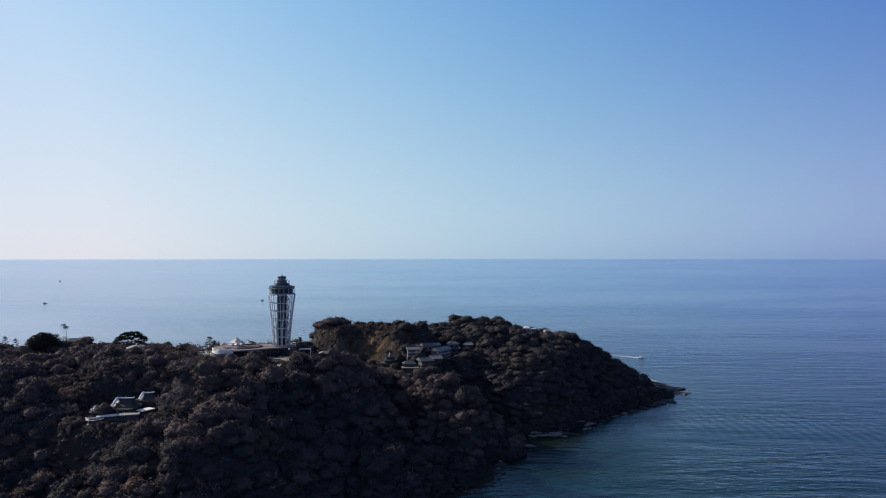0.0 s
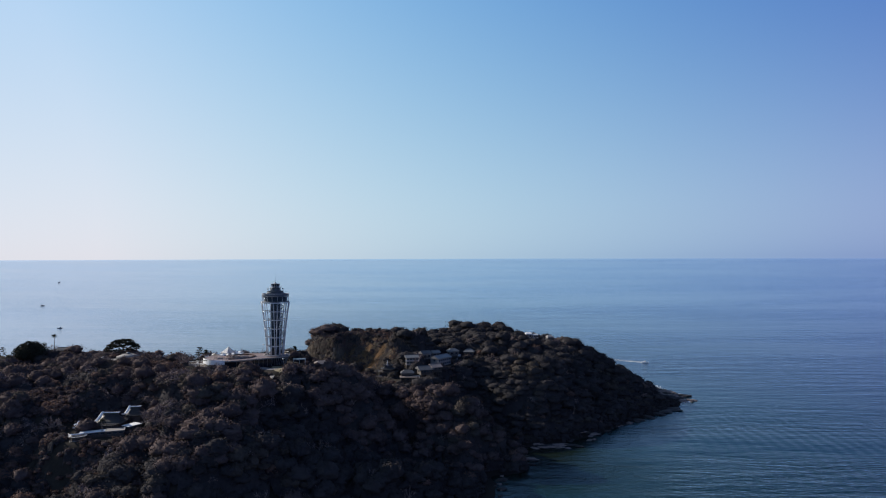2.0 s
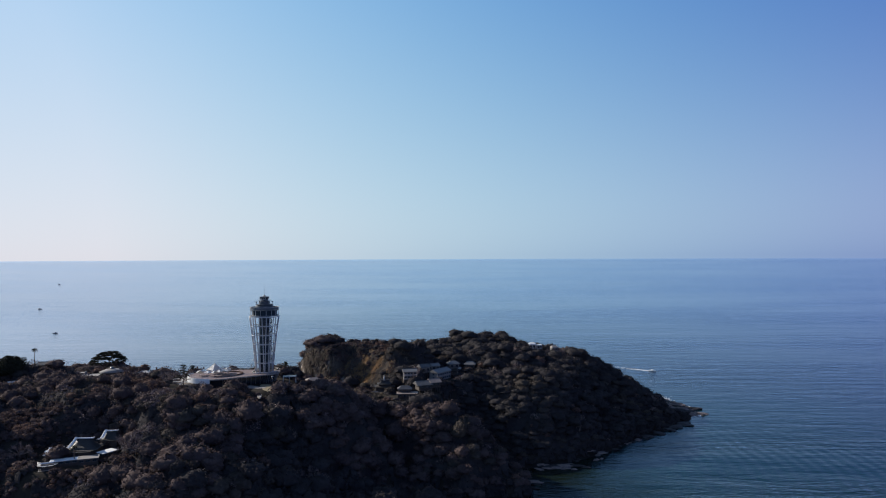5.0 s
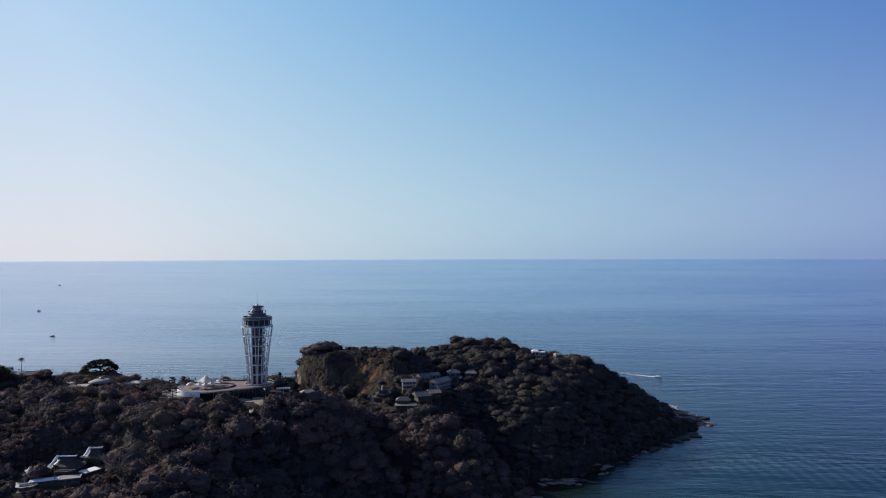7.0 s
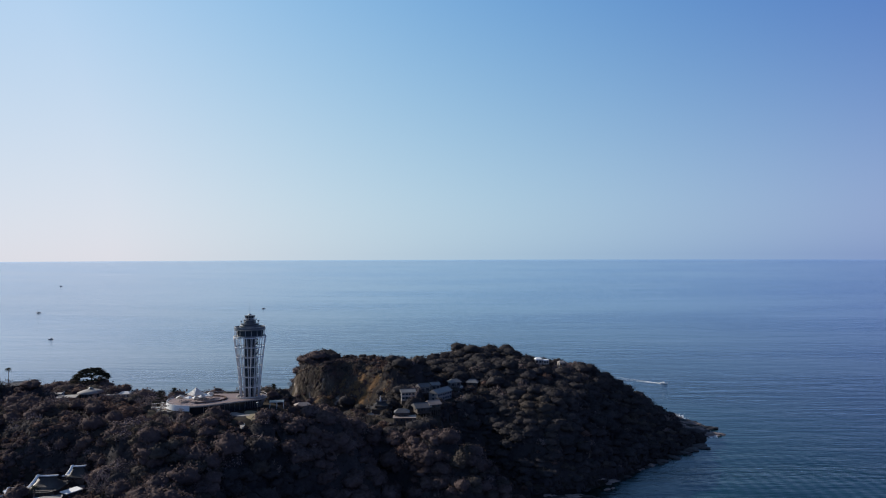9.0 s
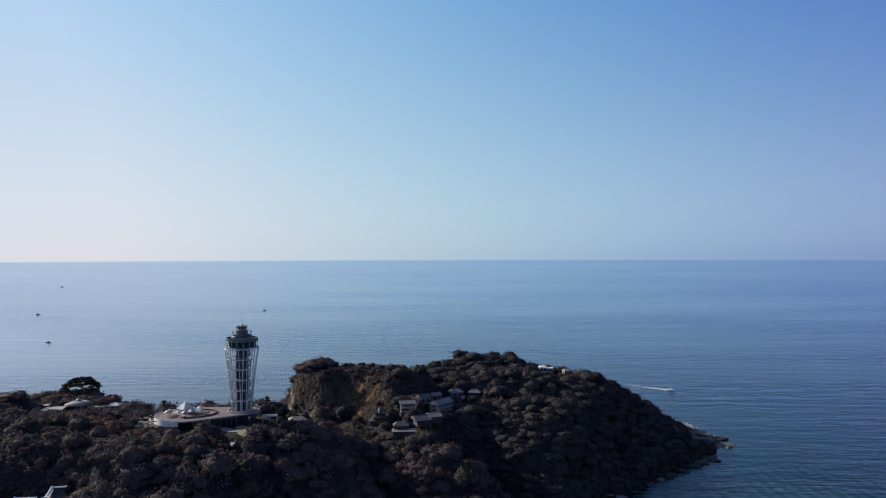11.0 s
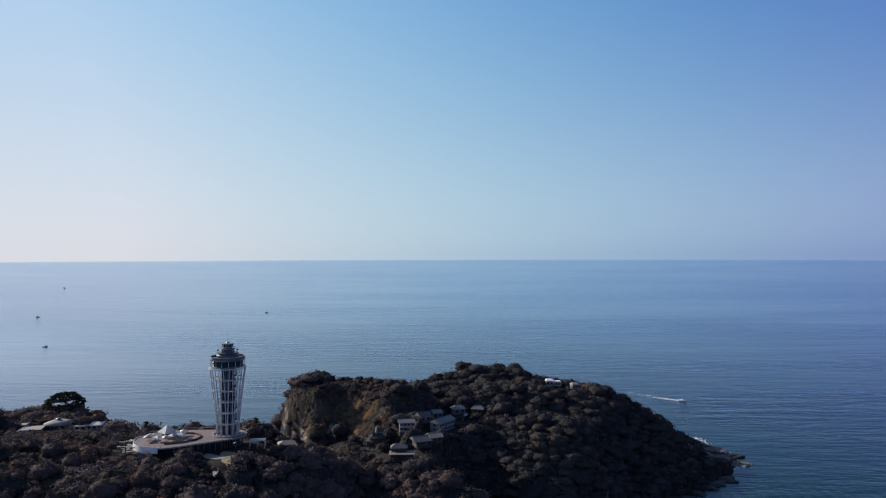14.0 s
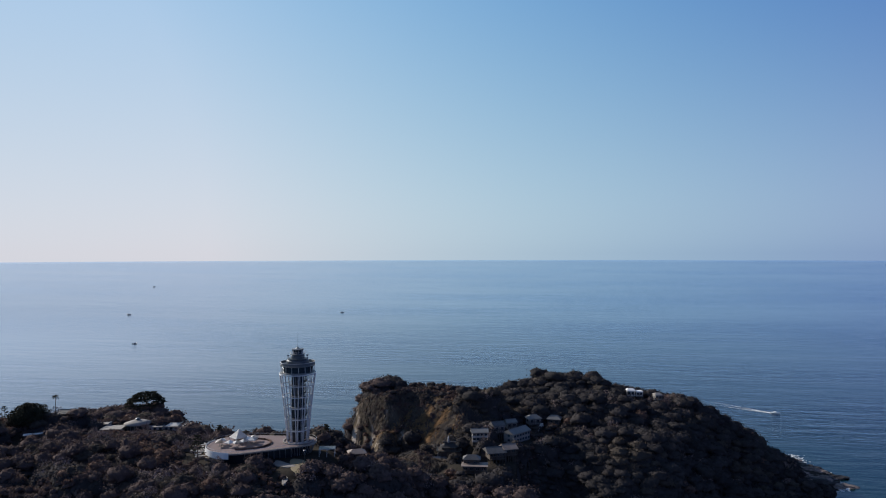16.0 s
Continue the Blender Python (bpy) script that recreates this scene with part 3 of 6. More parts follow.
def crown_shape(radius, height, lumps, rings, sides, leaves, size, flat=0.68):
    """A billowing crown of lumps and creases with loose leaf sprays over it, on z = 0."""
    k = np.arange(lumps) + 0.5
    up = 1 - 1.3 * k / lumps
    a = 2.4 * k + rng.uniform(0, 6.28)
    side = np.sqrt(np.maximum(0.04, 1 - up * up))
    heads = unit(np.stack([side * np.cos(a), side * np.sin(a), up], 1) + rng.normal(size=(lumps, 3)) * 0.2)
    reach = rng.uniform(0.84, 1.22, lumps)
    wide = rng.uniform(0.36, 0.52, lumps)

    def skin(d):
        """How far the crown reaches along the directions d."""
        gap = np.arccos(np.clip(d @ heads.T, -1, 1)) / wide
        bulge = np.sqrt(np.maximum(0, 1 - np.minimum(gap, 1) ** 2)) * 0.36 * reach
        return (0.66 + bulge.max(1)) * (1 + 0.05 * np.sin(d[:, 0] * 9 + d[:, 1] * 7) * np.sin(d[:, 2] * 11))

    ring = []
    for i in range(rings + 1):
        tilt = 2.25 * (i + 0.3 * (i > 0)) / rings
        turn = 2 * math.pi * (np.arange(sides) + 0.5 * (i % 2)) / sides + rng.normal(size=sides) * 0.08
        t = tilt + rng.normal(size=sides) * 0.04
        ring.append(np.stack([np.sin(t) * np.cos(turn), np.sin(t) * np.sin(turn), np.cos(t)], 1))
    d = np.concatenate(ring)
    verts = d * (skin(d) * radius * 0.84 * rng.uniform(0.84, 1.12, len(d)))[:, None] * np.array([1, 1, flat]) + np.array([0, 0, height])
    i = (np.arange(rings)[:, None] * sides + np.arange(sides)[None])
    j = (np.arange(rings)[:, None] * sides + (np.arange(sides)[None] + 1) % sides)
    quads = np.stack([i, i + sides, j + sides, j], -1).reshape(-1, 4)
    w = unit(rng.normal(size=(leaves, 3)) + np.array([0, 0, 0.45]))
    w = w[w[:, 2] > -0.5]
    pos = w * (skin(w) * radius)[:, None] * rng.uniform(0.78, 1.12, (len(w), 1)) * np.array([1, 1, flat]) + np.array([0, 0, height])
    lump = heads[np.argmax((w @ heads.T) / wide, 1)]
    v, q = leaf_cards(pos, unit(0.9 * w + 0.8 * (w - lump) + np.array([0, 0, 0.12])), size, 0.6)
    return np.concatenate([verts, v]), np.concatenate([quads, q + len(verts)]), np.zeros((0, 3), int)


def stick(p, q, r0, r1):
    """A four-sided tapered stick."""
    p, q = np.asarray(p, float), np.asarray(q, float)
    w = unit(q - p)
    a = unit(np.cross(w, [0.3, 0.9, 0.2]))
    b = np.cross(w, a)
    ring = np.array([a, b, -a, -b])
    v = np.concatenate([p + ring * r0, q + ring * r1])
    f = np.array([[k, (k + 1) % 4, 4 + (k + 1) % 4, 4 + k] for k in range(4)])
    return v, f


def bare_shape(radius, height, limbs, twigs):
    """A leafless crown: forked limbs and a haze of fine twigs, on z = 0."""
    verts, quads, at = [], [], 0

    def put(v, f):
        nonlocal at
        verts.append(v)
        quads.append(f + at)
        at += len(v)

    fork = np.array([0, 0, height * 0.35])
    put(*stick((0, 0, -0.6), fork, 0.24, 0.18))
    for _ in range(limbs):
        d = unit(rng.normal(size=3) * np.array([1, 1, 0.5]) + np.array([0, 0, 0.9]))
        tip = fork + d * np.array([radius, radius, height * 0.62]) * rng.uniform(0.7, 1.05)
        knee = (fork + tip) / 2 + rng.normal(size=3) * 0.25
        put(*stick(fork, knee, 0.11, 0.075))
        put(*stick(knee, tip, 0.075, 0.03))
        for _ in range(twigs):
            s = rng.uniform(0.35, 1.0)
            base = knee + (tip - knee) * s
            w = unit(d + rng.normal(size=3) * 0.55 + np.array([0, 0, 0.25]))
            end = base + w * rng.uniform(0.8, 2.0)
            side = unit(np.cross(w, rng.normal(size=3))) * 0.05
            put(np.array([base - side, base + side, end + side * 0.5, end - side * 0.5]), np.array([[0, 1, 2, 3]]))
    return np.concatenate(verts), np.concatenate(quads), np.zeros((0, 3), int)


def plant(name, shapes, spots, mat, label, category):
    """One object of many crowns: spots are rows of x, y, z, size, turn."""
    verts, quads, tris, at = [], [], [], 0
    pick = rng.integers(0, len(shapes), len(spots))
    for k, (x, y, z, size, turn) in zip(pick, spots):
        v, q, t = shapes[k]
        c, s = math.cos(turn) * size, math.sin(turn) * size
        stretch = 0.85 + 0.3 * ((k * 7 + x * 3.7) % 1.0)
        p = np.stack([v[:, 0] * c - v[:, 1] * s + x, v[:, 0] * s + v[:, 1] * c + y, v[:, 2] * size * stretch + z], 1)
        verts.append(p.astype(np.float32))
        quads.append(q + at)
        tris.append(t + at)
        at += len(p)
    ob = array_mesh(name, np.concatenate(verts), np.concatenate(quads), np.concatenate(tris), mat)
    return tagged(ob, label, category, kind="stuff")


# Open sites that carry no woods: x y radius
TERRACE_SITE = [
    (-105, 439, 14), (-118, 434, 17), (-132, 429, 18), (-100, 420, 9), (-97, 410, 5), (-91, 436, 8), (-147, 430, 11), (-155, 438, 8), (-150, 422, 6),
    (-77, 443, 4),
]
SHRINE_SITE = [
    (-175, 334, 5), (-173, 340, 6), (-168, 347, 7), (-163, 355, 7), (-160, 362, 6), (-161, 340, 6), (-152, 343, 5), (-178, 366, 8), (-189, 361, 5), (-184, 350, 5), (-157, 369, 4),
    (-168, 373, 3),
]
RESTAURANT_SITE = [
    (-222, 491, 11), (-236, 491, 9), (-202, 489, 12), (-191, 489, 5), (-274, 472, 6), (-276, 463, 5), (-263, 457, 8), (-267, 447, 6), (-258, 446, 5),
    (-254, 436, 5), (-254, 428, 4), (-268, 493, 6), (-287, 484, 7),
]
FAR_SITES = [
    (206, 612, 19), (210, 638, 17), (202, 662, 12), (-38, 489, 10), (-22, 482, 10), (-19, 488, 9), (-8, 498, 10), (-2, 528, 11), (-12, 531, 6),
    (-5, 543, 5), (8, 560, 7), (22, 566, 7), (81, 631, 7), (80, 623, 4), (97, 628, 4), (-24, 495, 6), (-25, 503, 7), (-23, 518, 8), (-41, 510, 10), (-47, 502, 5),
]
CLEARINGS = TERRACE_SITE + SHRINE_SITE + RESTAURANT_SITE + FAR_SITES
# Stands of other trees: x y radius kind
STANDS = [
    (-148, 362, 13, "bare"), (-205, 372, 15, "brown"), (-205, 342, 17, "brown"), (-190, 325, 13, "brown"), (-215, 470, 26, "bare"), (-180, 465, 22, "bare"), (-150, 400, 14, "bare"),
    (-120, 385, 9, "bare"), (100, 631, 15, "bare"), (72, 612, 13, "bare"), (54, 593, 11, "bare"), (34, 540, 9, "bare"), (-62, 368, 10, "bare"), (-30, 545, 14, "olive"), (-250, 440, 18, "bare"),
    (-165, 420, 20, "brown"), (-205, 395, 12, "olive"), (60, 520, 14, "olive"), (-85, 470, 10, "olive"), (-130, 480, 14, "bare"), (-90, 395, 8, "bare"),
]


def slope(x, y):
    return np.hypot(ground_height(x + 2, y) - ground_height(x - 2, y), ground_height(x, y + 2) - ground_height(x, y - 2)) / 4


# Low growth in front of buildings: x y radius size
TERRACE_THICKETS = [
    (-118, 412, 12, 0.78), (-100, 402, 9, 0.36), (-138, 410, 12, 0.85), (-150, 416, 12, 0.34), (-85, 425, 12, 0.5), (-97, 392, 10, 0.6), (-77, 434, 8, 0.55), (-77, 452, 14, 0.5), (-54, 440, 13, 0.6),
]
SHRINE_THICKETS = [
    (-160, 330, 11, 0.34), (-146, 338, 9, 0.4), (-188, 334, 11, 0.42), (-173, 320, 13, 0.34), (-157, 336, 13, 0.34), (-148, 350, 9, 0.4), (-192, 350, 8, 0.4), (-201, 366, 14, 0.3),
    (-190, 378, 11, 0.3), (-212, 374, 11, 0.36), (-206, 384, 12, 0.36), (-222, 382, 12, 0.4), (-232, 378, 10, 0.5),
]
RESTAURANT_THICKETS = [
    (-222, 474, 17, 0.5), (-200, 474, 17, 0.52), (-242, 474, 15, 0.5), (-266, 444, 12, 0.36), (-276, 456, 10, 0.36), (-268, 480, 9, 0.6),
    (-290, 478, 12, 0.6), (-241, 510, 14, 0.4), (-222, 512, 12, 0.4), (-256, 500, 9, 0.4),
]
FAR_THICKETS = [
    (-30, 472, 14, 0.5), (-10, 482, 16, 0.5), (14, 535, 11, 0.5), (22, 552, 12, 0.45), (-45, 478, 12, 0.5), (-24, 490, 12, 0.4), (4, 512, 14, 0.6),
    (0, 545, 14, 0.5), (82, 615, 11, 0.45), (-68, 500, 18, 0.3), (-84, 494, 16, 0.36), (-52, 497, 9, 0.3), (-62, 573, 27, 0.42), (-90, 562, 16, 0.4), (-36, 572, 16, 0.45),
]
LOW_GROWTH = TERRACE_THICKETS + SHRINE_THICKETS + RESTAURANT_THICKETS + FAR_THICKETS


def single_trees(spots):
    """Broadleaf trees with trunk, limbs and crown, copied from a few."""
    models = []
    for k in range(6):
        t = new("broadleaf_tree")
        tagged(t, "dark evergreen broadleaf tree with a dense lumpy crown", "tree", "trees at the foot of the slope")
        v, q, tr = crown_shape(rng.uniform(5.0, 6.4), rng.uniform(3.8, 5.4), int(rng.integers(18, 28)), 8, 16, 210, 0.78)
        array_mesh("crown", v, q, tr, M_LEAF if k % 3 == 0 else M_SHADELEAF, t)
        bm = bmesh.new()
        add_tube(bm, [(0, 0, -0.8), (0.15, 0.1, 1.8), (0.1, -0.1, 3.6)], [0.34, 0.26, 0.16], 7)
        part("trunk", bm, M_BARK, t)
        for j in range(4):
            a = 1.6 * j + k
            tube("limb", [(0.12, 0, 1.9 + 0.3 * j), (1.2 * math.cos(a), 1.2 * math.sin(a), 3.2 + 0.2 * j), (2.4 * math.cos(a), 2.4 * math.sin(a), 4.2)], [0.15, 0.1, 0.04], M_BARK, t, 5)
        models.append(t)
    for i, (x, y, z, size, turn) in enumerate(spots):
        t = models[i] if i < len(models) else copy_thing(models[i % 6], pose(0, 0, 0))
        t.matrix_basis = pose(x, y, z, 0, 0, math.degrees(turn)) @ Matrix.Diagonal((size, size, size, 1))


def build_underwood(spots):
    """The closed lower storey of the woods, which fills the gaps under and between the crowns in the leaf colour
    darkened for shade.
    """
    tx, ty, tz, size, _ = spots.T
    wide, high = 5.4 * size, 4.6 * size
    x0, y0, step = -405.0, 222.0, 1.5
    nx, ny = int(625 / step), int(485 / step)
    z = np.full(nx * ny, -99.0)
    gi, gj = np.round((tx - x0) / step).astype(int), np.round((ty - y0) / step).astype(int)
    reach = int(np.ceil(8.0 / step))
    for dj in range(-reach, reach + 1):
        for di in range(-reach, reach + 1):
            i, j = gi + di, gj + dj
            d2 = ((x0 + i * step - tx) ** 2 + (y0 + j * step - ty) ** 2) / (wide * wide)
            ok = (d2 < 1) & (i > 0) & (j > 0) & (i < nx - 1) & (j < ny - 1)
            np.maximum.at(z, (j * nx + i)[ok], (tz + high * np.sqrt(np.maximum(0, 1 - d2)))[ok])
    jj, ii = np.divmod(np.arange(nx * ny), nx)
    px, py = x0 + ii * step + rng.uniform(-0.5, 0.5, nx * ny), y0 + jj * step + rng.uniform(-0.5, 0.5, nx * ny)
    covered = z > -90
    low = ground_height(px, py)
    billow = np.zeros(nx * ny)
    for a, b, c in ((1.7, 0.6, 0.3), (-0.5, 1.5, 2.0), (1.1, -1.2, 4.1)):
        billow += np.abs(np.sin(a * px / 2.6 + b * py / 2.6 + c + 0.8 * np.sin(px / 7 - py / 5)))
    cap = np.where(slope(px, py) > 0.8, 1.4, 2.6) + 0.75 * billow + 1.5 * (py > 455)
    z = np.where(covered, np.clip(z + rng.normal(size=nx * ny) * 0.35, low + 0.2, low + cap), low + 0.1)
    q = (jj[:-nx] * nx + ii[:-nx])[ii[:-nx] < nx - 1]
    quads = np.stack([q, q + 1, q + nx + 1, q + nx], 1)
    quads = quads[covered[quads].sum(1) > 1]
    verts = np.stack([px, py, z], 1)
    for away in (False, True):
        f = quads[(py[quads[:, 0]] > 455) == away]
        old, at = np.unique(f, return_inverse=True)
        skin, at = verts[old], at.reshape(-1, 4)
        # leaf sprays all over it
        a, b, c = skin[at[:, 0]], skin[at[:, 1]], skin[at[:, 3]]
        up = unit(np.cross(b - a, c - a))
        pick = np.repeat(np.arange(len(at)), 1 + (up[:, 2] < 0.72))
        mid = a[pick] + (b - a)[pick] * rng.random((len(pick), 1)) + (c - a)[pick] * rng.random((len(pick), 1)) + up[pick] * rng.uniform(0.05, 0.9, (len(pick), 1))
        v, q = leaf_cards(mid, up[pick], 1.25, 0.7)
        ob = array_mesh("underwood", np.concatenate([skin, v]), np.concatenate([at, q + len(skin)]), [], M_SHADELEAF)
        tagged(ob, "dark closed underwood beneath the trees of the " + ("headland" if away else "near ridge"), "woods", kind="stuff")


def build_woods():
    step = 6.3
    gx, gy = np.meshgrid(np.arange(-400, 215, step), np.arange(225, 700, step))
    x = (gx + rng.uniform(-0.62, 0.62, gx.shape) * step).ravel()
    y = (gy + rng.uniform(-0.62, 0.62, gy.shape) * step).ravel()
    # steep slopes carry more trees to the plan's area
    steep = rng.random(len(x)) < np.clip(1.7 * slope(x, y) - 0.6, 0, 1)
    steeper = slope(x, y) > 0.95
    more = np.concatenate([np.flatnonzero(steep), np.flatnonzero(steeper)])
    x, y = np.concatenate([x, x[more] + rng.uniform(-3.4, 3.4, len(more))]), np.concatenate([y, y[more] + rng.uniform(-3.4, 3.4, len(more))])
    z, sl = ground_height(x, y), slope(x, y)
    keep = z > 1.8 + 2.5 * rng.random(len(x))
    cliff = (np.hypot((x + 58) / 27, (y - 543) / 24) < 1.0) & (z < 55)
    cliff |= (np.hypot((x + 92) / 30, (y - 538) / 30) < 1.0) & (z < 43)
    cliff |= (np.hypot((x + 80) / 56, (y - 545) / 46) < 1.0) & (sl > 1.15) & (z < 54)
    keep &= ~cliff | (rng.random(len(x)) < 0.05)
    # the seaward backs of the hills are out of sight
    keep &= ~((y > 575) & (x < -130)) & ~((y > 545 + 0.35 * (x + 130)) & (x < -130) & (z < 30)) & ~((y > 672) & (z < 40))
    for cx, cy, r in CLEARINGS:
        keep &= np.hypot(x - cx, y - cy) > r + rng.uniform(-0.8, 1.5, len(x))
    x, y, z, sl = x[keep], y[keep], z[keep], sl[keep]
    size = np.clip(0.9 * np.exp(0.24 * rng.normal(size=len(x))), 0.55, 1.5)
    size = np.where(y < 400, 1.08 * size, np.where(y > 455, np.clip(size, 0.6, 1.3), size))
    patch_of = np.sin(x / 31 + 2 * np.sin(y / 47)) * np.sin(y / 37 + 1.7) + rng.normal(size=len(x)) * 0.55
    kind = np.where(patch_of > 0.75, 1, 0)
    # the inland side of the near ridge carries more deciduous trees
    inland = np.clip((-85 - x) / 90, 0, 1)
    kind = np.where(rng.random(len(x)) < 0.22 * inland, 1, kind)
    kind = np.where(rng.random(len(x)) < 0.04 + 0.03 * inland, 2, kind)
    kind = np.where(rng.random(len(x)) < 0.035 + 0.12 * inland, 3, kind)
    kind = np.where(rng.random(len(x)) < 0.05 + 0.24 * inland, 4, kind)
    for cx, cy, r, what in STANDS:
        inside = (np.hypot(x - cx, y - cy) < r) & (rng.random(len(x)) < 0.75)
        kind = np.where(inside & (what == "bare") & (rng.random(len(x)) < 0.6), 4, kind)
        inside &= kind != 4
        kind = np.where(inside, {"olive": 1, "bare": 2, "brown": 3}[what], kind)
    # low wind-cut growth by the shore
    size = size * np.clip((z - 1) / 9, 0.65, 1.0) * np.where(sl > 0.9, 0.85, 1)
    for cx, cy, r, most in LOW_GROWTH:
        size = np.where(np.hypot(x - cx, y - cy) < r, np.minimum(size, most * rng.uniform(0.8, 1.2, len(x))), size)
    spots = np.stack([x, y, z - 0.4 - 3.6 * np.maximum(size - 0.95, 0), size, rng.uniform(0, 6.28, len(x))], 1)

    # the trees at the foot of the near slope stand singly
    single = (kind == 0) & (y < 322) & (x > -230) & (x < 0)
    single_trees(spots[single])
    kind = np.where(single, 9, kind)
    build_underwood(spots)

    def crowns(n, r, h, far):
        return [crown_shape((1.32 if far else 1.16) * rng.uniform(*r), rng.uniform(*h) + 0.2 * far, int(rng.integers(18, 28)), *((6, 14, 110, 0.85) if far else (8, 16, 165, 0.78)), rng.uniform(0.46, 0.62) if far else rng.uniform(0.55, 0.78)) for _ in range(n)]

    far = y > 455
    for away in (False, True):
        some = far == away
        end = "headland" if away else "near ridge"
        if away:
            dark = (np.sin(x / 17 + 1.5 * np.sin(y / 21)) + 0.9 * rng.normal(size=len(x)) > 0.75) & (kind == 0) & some
            plant("evergreen_woods", crowns(8, (4.4, 5.8), (3.8, 5.4), True), spots[dark & (x > -95)], M_CAMPHOR, "darkest evergreen trees scattered through the headland's woods", "woods")
            some &= ~(dark & (x > -95))
        # headland and lower seaward slope take the leaf colour darkened for shade
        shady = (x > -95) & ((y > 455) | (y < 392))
        plant("evergreen_woods", crowns(12, (4.2, 5.6), (3.8, 5.4), away), spots[(kind == 0) & some & shady], M_SHADELEAF, "dense evergreen trees, their leaf colour darkened for shade, on the " + end, "woods")
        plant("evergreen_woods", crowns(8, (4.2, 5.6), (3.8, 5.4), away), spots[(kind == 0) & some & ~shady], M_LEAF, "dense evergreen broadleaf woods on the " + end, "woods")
        plant("olive_woods", crowns(8, (3.6, 4.8), (3.4, 4.8), away), spots[(kind == 1) & some], M_OLIVE, "lighter olive-green broadleaf trees on the " + end, "woods")
    plant("autumn_woods", crowns(6, (3.2, 4.4), (3.0, 4.4), False), spots[kind == 3], M_BROWN, "rusty brown trees with withered leaves", "woods")
    bush = [crown_shape(rng.uniform(1.7, 2.6), rng.uniform(0.7, 1.3), 7, 3, 7, 42, 0.62) for _ in range(8)]
    # thickets in front of the buildings
    tx, ty = [], []
    for cx, cy, r, most in LOW_GROWTH:
        m = int(r * r / 3.2)
        a, d = rng.uniform(0, 6.28, m), r * np.sqrt(rng.random(m))
        tx.append(cx + d * np.cos(a))
        ty.append(cy + d * np.sin(a))
    tx, ty = np.concatenate(tx), np.concatenate(ty)
    clear = np.ones(len(tx), bool)
    for cx, cy, r in CLEARINGS:
        clear &= np.hypot(tx - cx, ty - cy) > r + 0.8
    tx, ty = tx[clear], ty[clear]
    thicket = np.stack([tx, ty, ground_height(tx, ty) - 0.2, rng.uniform(0.7, 1.35, len(tx)), rng.uniform(0, 6.28, len(tx))], 1)
    which = rng.random(len(tx))
    plant("thicket", bush, thicket[which < 0.6], M_LEAF, "dark low thicket in front of buildings", "scrub")
    plant("thicket", bush, thicket[which >= 0.6], M_BROWN, "brownish low thicket in front of buildings", "scrub")
    # wind-cut bushes down to the waterline of the cove and the headland
    hx, hy = rng.uniform(-5, 212, 30000), rng.uniform(340, 690, 30000)
    hz = ground_height(hx, hy)
    low = (hz > 0.7) & (hz < 10) & (hy < 0.9 * hx + 452)
    for cx, cy, r in CLEARINGS:
        low &= np.hypot(hx - cx, hy - cy) > r
    hx, hy, hz = hx[low][:1150], hy[low][:1150], hz[low][:1150]
    plant("shore_scrub", bush, np.stack([hx, hy, hz - 0.3, rng.uniform(0.8, 1.5, len(hx)), rng.uniform(0, 6.28, len(hx))], 1), M_SHADELEAF, "dark wind-cut scrub down to the waterline", "scrub")
    bare = [bare_shape(rng.uniform(3.0, 4.2), rng.uniform(7.0, 9.0), 12, 18) for _ in range(8)]
    plant("bare_woods", bare, spots[kind == 2], M_TWIG, "leafless grey-pink winter trees in loose stands", "woods")
    fuzz = [tuft_shape(rng.uniform(3.6, 4.8), rng.uniform(3.4, 4.6), 18, 10, 0.48, 0.7, 0.7) for _ in range(8)]
    plant("twiggy_woods", fuzz, spots[kind == 4], M_FUZZ, "leafless trees whose fine twigs make purple-grey domes", "woods")


build_woods()


